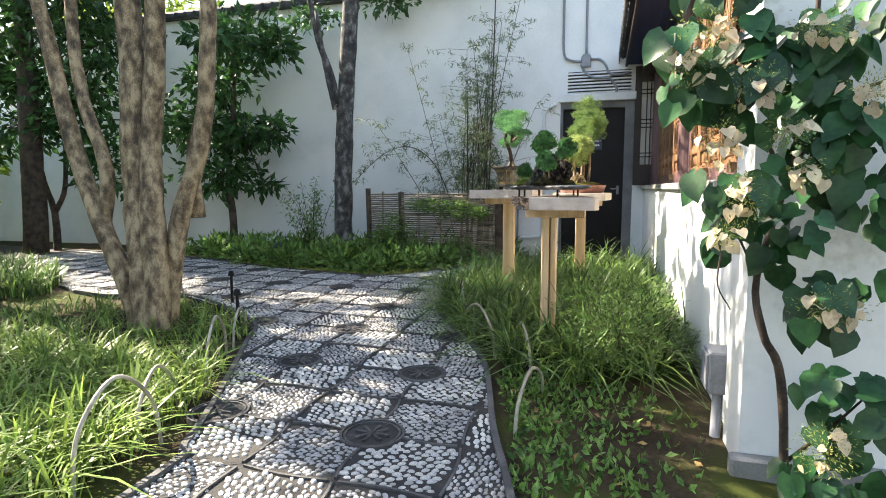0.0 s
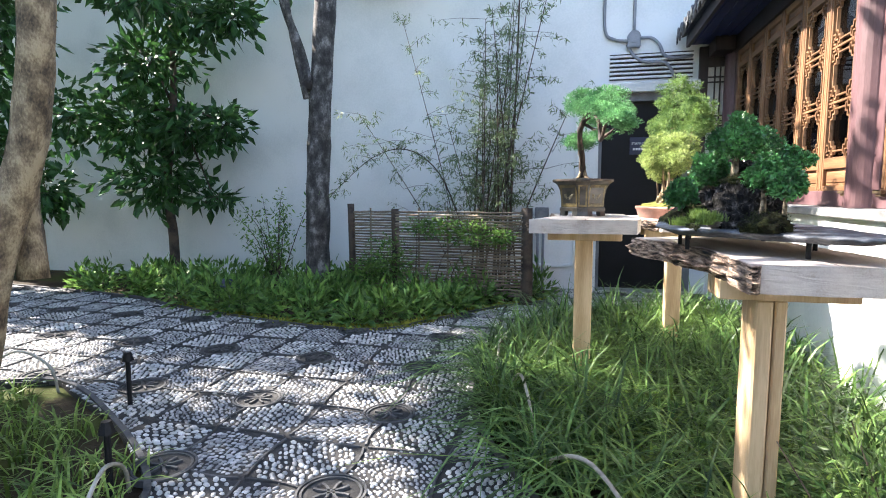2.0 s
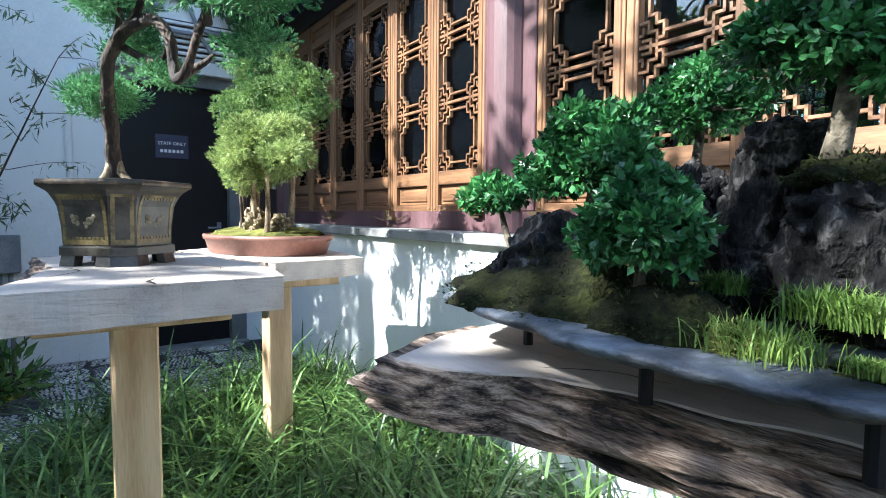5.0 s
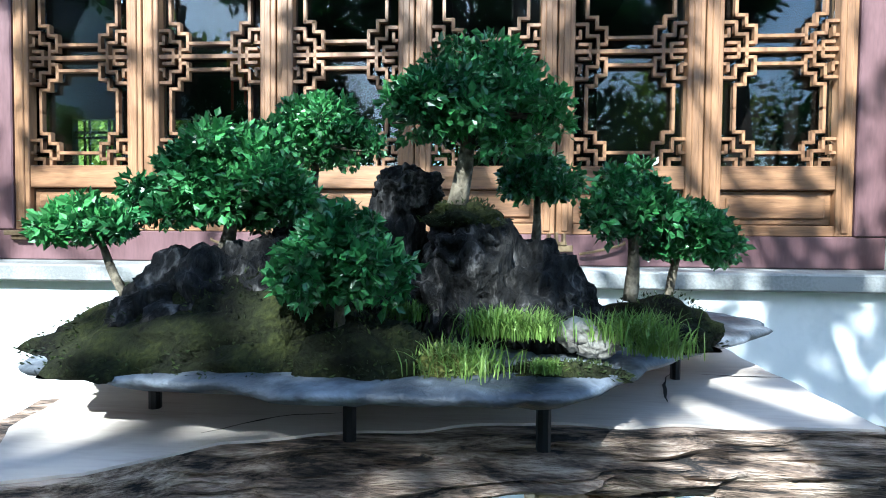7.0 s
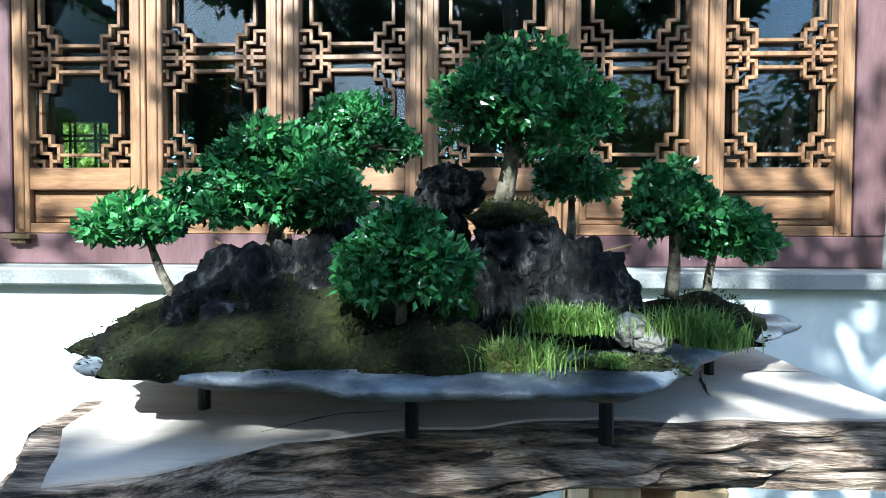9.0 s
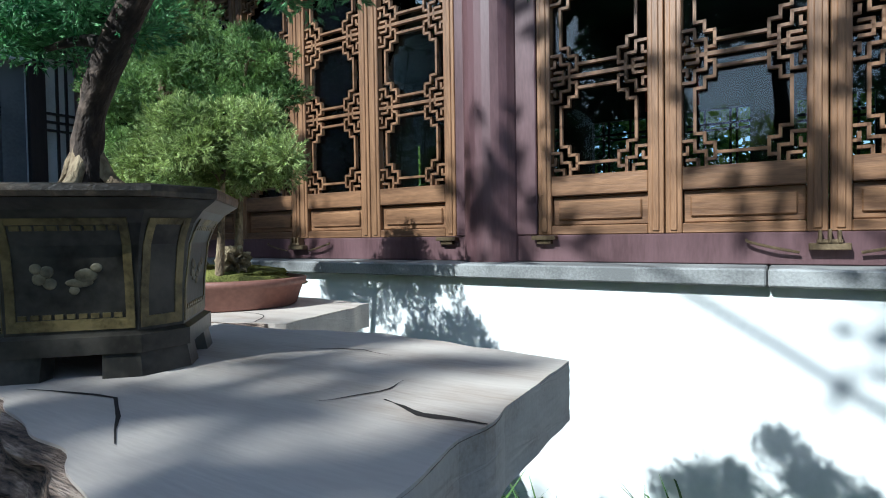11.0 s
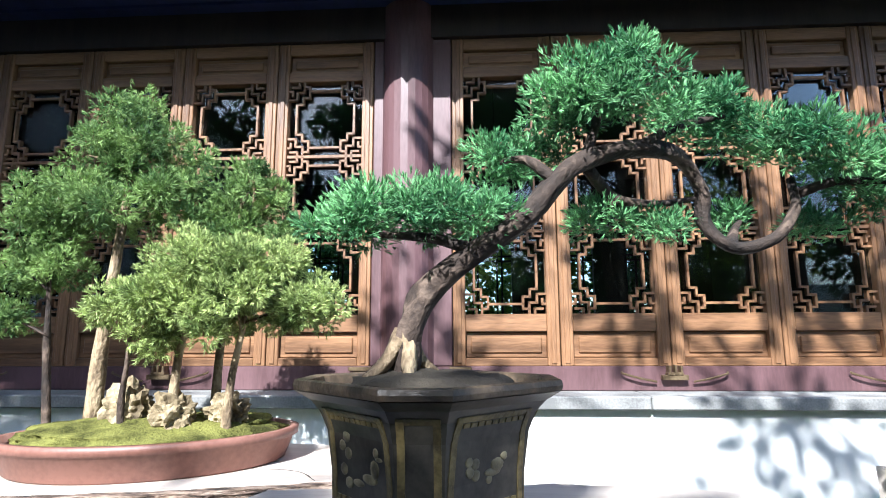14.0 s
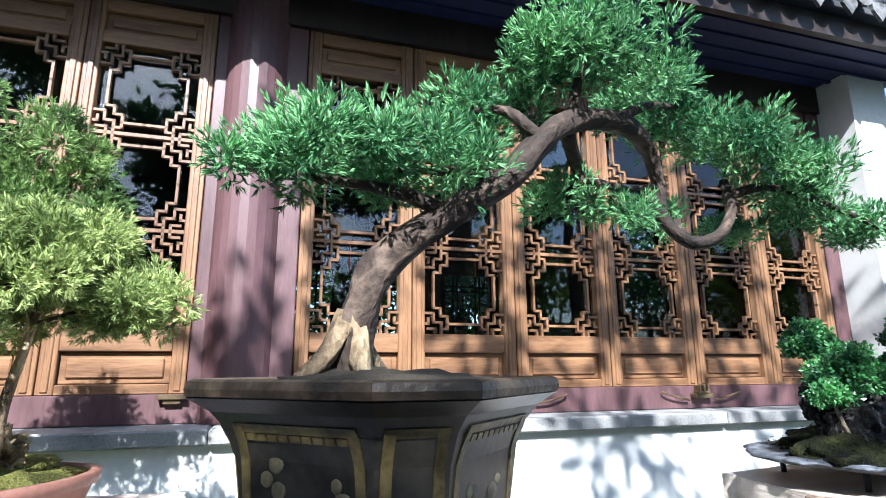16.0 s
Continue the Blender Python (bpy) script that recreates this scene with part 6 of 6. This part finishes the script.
bm = bmesh.new()
for k in range(22):
    e = (0.38 + RNG.normal(0, 0.16), 3.3 + RNG.normal(0, 0.18), RNG.uniform(0.25, 0.55))
    limb(bm, [(0.38, 3.25, -0.05), ((0.38 + e[0]) / 2, (3.25 + e[1]) / 2, 0.14), e], 0.006, 0.002, 5, 3)
part("stem_bundle", bm, M_TWIG, rshrub)
p = np.concatenate([scatter(BED_L, 90, -0.015), scatter(MOSSB, 50, -0.015), scatter(BED_BACK, 60, 0.0)])
tagged(leaf_mesh("fallen_leaves", p, unit(len(p)) * [1, 1, 0.15], 0.05, 0.5, mat=L_DEAD), "scattered fallen brown and yellow leaves", "leaves", kind="stuff")


def hoop(a, b, h, lean=(0, 0)):
    a, b = Vector((*a, -0.05)), Vector((*b, -0.05))
    m = (a + b) / 2 + Vector((*lean, 0))
    ob = thing("bamboo_hoop", "bent grey split-bamboo edging hoop", "edging hoop", "bamboo edging hoops")
    line = smooth_line([a, a + (m - a) * 0.2 + Vector((0, 0, h * 0.65)), m + Vector((0, 0, h)), b + (m - b) * 0.2 + Vector((0, 0, h * 0.6)), b], 6)
    part("strip", tube(bmesh.new(), line, 0.009, 6), M_HOOP, ob, smooth=True)


for a, b, h in (((-1.59, 1.17), (-1.64, 1.66), 0.42), ((-1.70, 1.58), (-1.90, 2.05), 0.32), ((-1.96, 2.35), (-2.28, 2.95), 0.36), ((-2.30, 3.05), (-2.55, 3.55), 0.26), ((-0.09, 2.15), (-0.02, 2.75), 0.26), ((-0.12, 2.98), (-0.32, 3.65), 0.28), ((-0.41, 3.33), (-0.80, 4.0), 0.32), ((-0.86, 4.25), (-1.05, 4.85), 0.34), ((-3.95, 4.45), (-4.4, 4.3), 0.3), ((-1.17, 5.1), (-1.2, 5.7), 0.3)):
    hoop(a, b, h)
lab = thing("plant_label", "small dark plant label on a stake", "label")
part("stake", tube(bmesh.new(), [(-4.26, 6.72, -0.08), (-4.26, 6.72, 0.30)], 0.008, 6), M_METAL, lab)
bm = boxes((-0.075, 0.075, -0.004, 0.004, -0.05, 0.05), bev=0.003)
bm.transform(pose(-4.26, 6.71, 0.32, -35, 0, 0))
part("plate", bm, M_SIGN, lab)
for x, y in ((-2.35, 3.35), (-3.05, 4.2)):
    gl_ob = thing("path_lamp", "small dark path lamp on a short post", "lamp", "path lamps")
    part("post", tube(bmesh.new(), [(x - 0.2, y + 0.1, -0.08), (x - 0.2, y + 0.1, 0.28)], 0.014, 8), M_DOOR, gl_ob)
    part("head", tube(bmesh.new(), [(x - 0.2, y + 0.1, 0.28), (x - 0.2, y + 0.1, 0.33)], [0.035, 0.02], 8), M_DOOR, gl_ob)

# ---------- vine on the gable wall ----------
vine = thing("climbing_vine", "climbing vine with large leaves and cream bracts on the wall", "vine")
for line, r in (([(0.98, 1.98, -0.1), (0.93, 1.95, 0.42), (0.85, 1.9, 0.60), (0.83, 1.95, 0.80), (0.92, 2.0, 1.15), (0.98, 2.0, 1.6), (0.95, 1.9, 2.1)], 0.018), ([(0.92, 2.0, 1.15), (0.80, 1.85, 1.3), (0.62, 1.75, 1.5), (0.48, 1.65, 1.62)], 0.010), ([(0.93, 2.0, 1.2), (1.1, 1.95, 1.45), (1.3, 1.9, 1.5)], 0.010),
                ([(0.83, 1.95, 0.8), (0.72, 1.85, 0.98), (0.66, 1.75, 0.82), (0.70, 1.72, 0.72)], 0.005), ([(0.98, 1.98, 0.1), (1.05, 1.8, 0.32), (1.12, 1.75, 0.45)], 0.008)):
    part("stem", limb(bmesh.new(), line, r, r * 0.4, 7, 5, 0.2), M_TWIG, vine, smooth=True)
VB = [(0.48, 1.65, 1.62, 0.07, 0.08, 0.10), (0.60, 1.75, 1.52, 0.13, 0.12, 0.16), (0.75, 1.78, 1.50, 0.17, 0.14, 0.18), (0.93, 1.85, 1.58, 0.18, 0.14, 0.16), (0.70, 1.78, 1.15, 0.12, 0.12, 0.12), (0.85, 1.85, 1.00, 0.20, 0.12, 0.13), (1.02, 1.88, 1.28, 0.16, 0.12, 0.22), (1.0, 1.8, 0.72, 0.12, 0.12, 0.12), (1.06, 1.75, 0.36, 0.15, 0.16, 0.18), (1.25, 1.85, 1.1, 0.15, 0.12, 0.3), (1.2, 1.85, 1.7, 0.2, 0.14, 0.2), (0.62, 1.75, 1.85, 0.15, 0.12, 0.12), (1.0, 1.75, 0.12, 0.12, 0.14, 0.10)]


def heart_leaves(name, n, size, mat, blobs, rag=0.1):
    p, d = blob_points(blobs, n, 0.35, rag)
    nrm = d * 0.6 + np.array([-0.45, -0.75, 0.35]) + 0.35 * unit(n)
    nrm /= np.linalg.norm(nrm, axis=1, keepdims=True)
    tip = np.array([0, 0, -1.0]) + 0.7 * unit(n)
    tip -= nrm * (tip * nrm).sum(1, keepdims=True)
    tip /= np.linalg.norm(tip, axis=1, keepdims=True)
    side = np.cross(tip, nrm)
    L = (size * RNG.uniform(0.6, 1.2, n))[:, None]
    prof = [(0.0, 0.0, 0.0), (-0.12, 0.28, 0.06), (0.10, 0.46, 0.10), (0.40, 0.44, 0.10), (0.70, 0.26, 0.04), (1.0, 0.0, -0.08), (0.70, -0.26, 0.04), (0.40, -0.44, 0.10), (0.10, -0.46, 0.10), (-0.12, -0.28, 0.06), (0.40, 0.0, -0.02)]
    v = np.stack([p + tip * L * a + side * L * b + nrm * L * c for a, b, c in prof], 1).reshape(-1, 3)
    bse = (np.arange(n) * 11)[:, None]
    f = np.concatenate([bse + [10, i, (i + 1) % 10] for i in range(10)], 0)
    me = bpy.data.meshes.new(name)
    me.from_pydata(v.tolist(), [], f.tolist())
    return finish(name, me, mat, vine, smooth=True)


heart_leaves("leaves", 460, 0.098, L_VINE, VB, 0.2)
FLW = [(0.58, 1.68, 1.50, 0.09, 0.05, 0.09), (0.72, 1.66, 1.44, 0.10, 0.05, 0.08), (0.60, 1.62, 1.62, 0.06, 0.05, 0.06), (0.72, 1.68, 1.10, 0.06, 0.05, 0.10), (0.64, 1.68, 1.28, 0.06, 0.05, 0.08), (0.98, 1.68, 0.75, 0.12, 0.05, 0.06), (0.98, 1.64, 0.30, 0.10, 0.05, 0.10), (0.92, 1.70, 1.62, 0.10, 0.05, 0.06), (0.82, 1.66, 1.30, 0.07, 0.05, 0.06), (0.88, 1.68, 1.18, 0.06, 0.05, 0.05), (1.05, 1.68, 1.42, 0.08, 0.05, 0.06), (0.50, 1.60, 1.56, 0.05, 0.05, 0.10), (0.66, 1.66, 0.98, 0.05, 0.05, 0.05)]
for q in FLW:
    heart_leaves("bract", 9, 0.042, L_BRACT, [q])
crown("flower_head", FLW, 4200, 0.012, L_FLOWER, vine, width=0.3, shell=0.1)

# nearest pebbles, one by one
for arr, mat in near:
    meshes = []
    for me in PEB:
        m2 = me.copy()
        m2.materials.append(mat)
        meshes.append(m2)
    for x, y, L, t, k in arr:
        ob = new("pebble", meshes[int(k)])
        ob.matrix_basis = Matrix.Translation((x, y, -0.001)) @ Matrix.Rotation(t, 4, "Z") @ Matrix.Diagonal((L, L, L * 0.7, 1))
        ob.parent = path
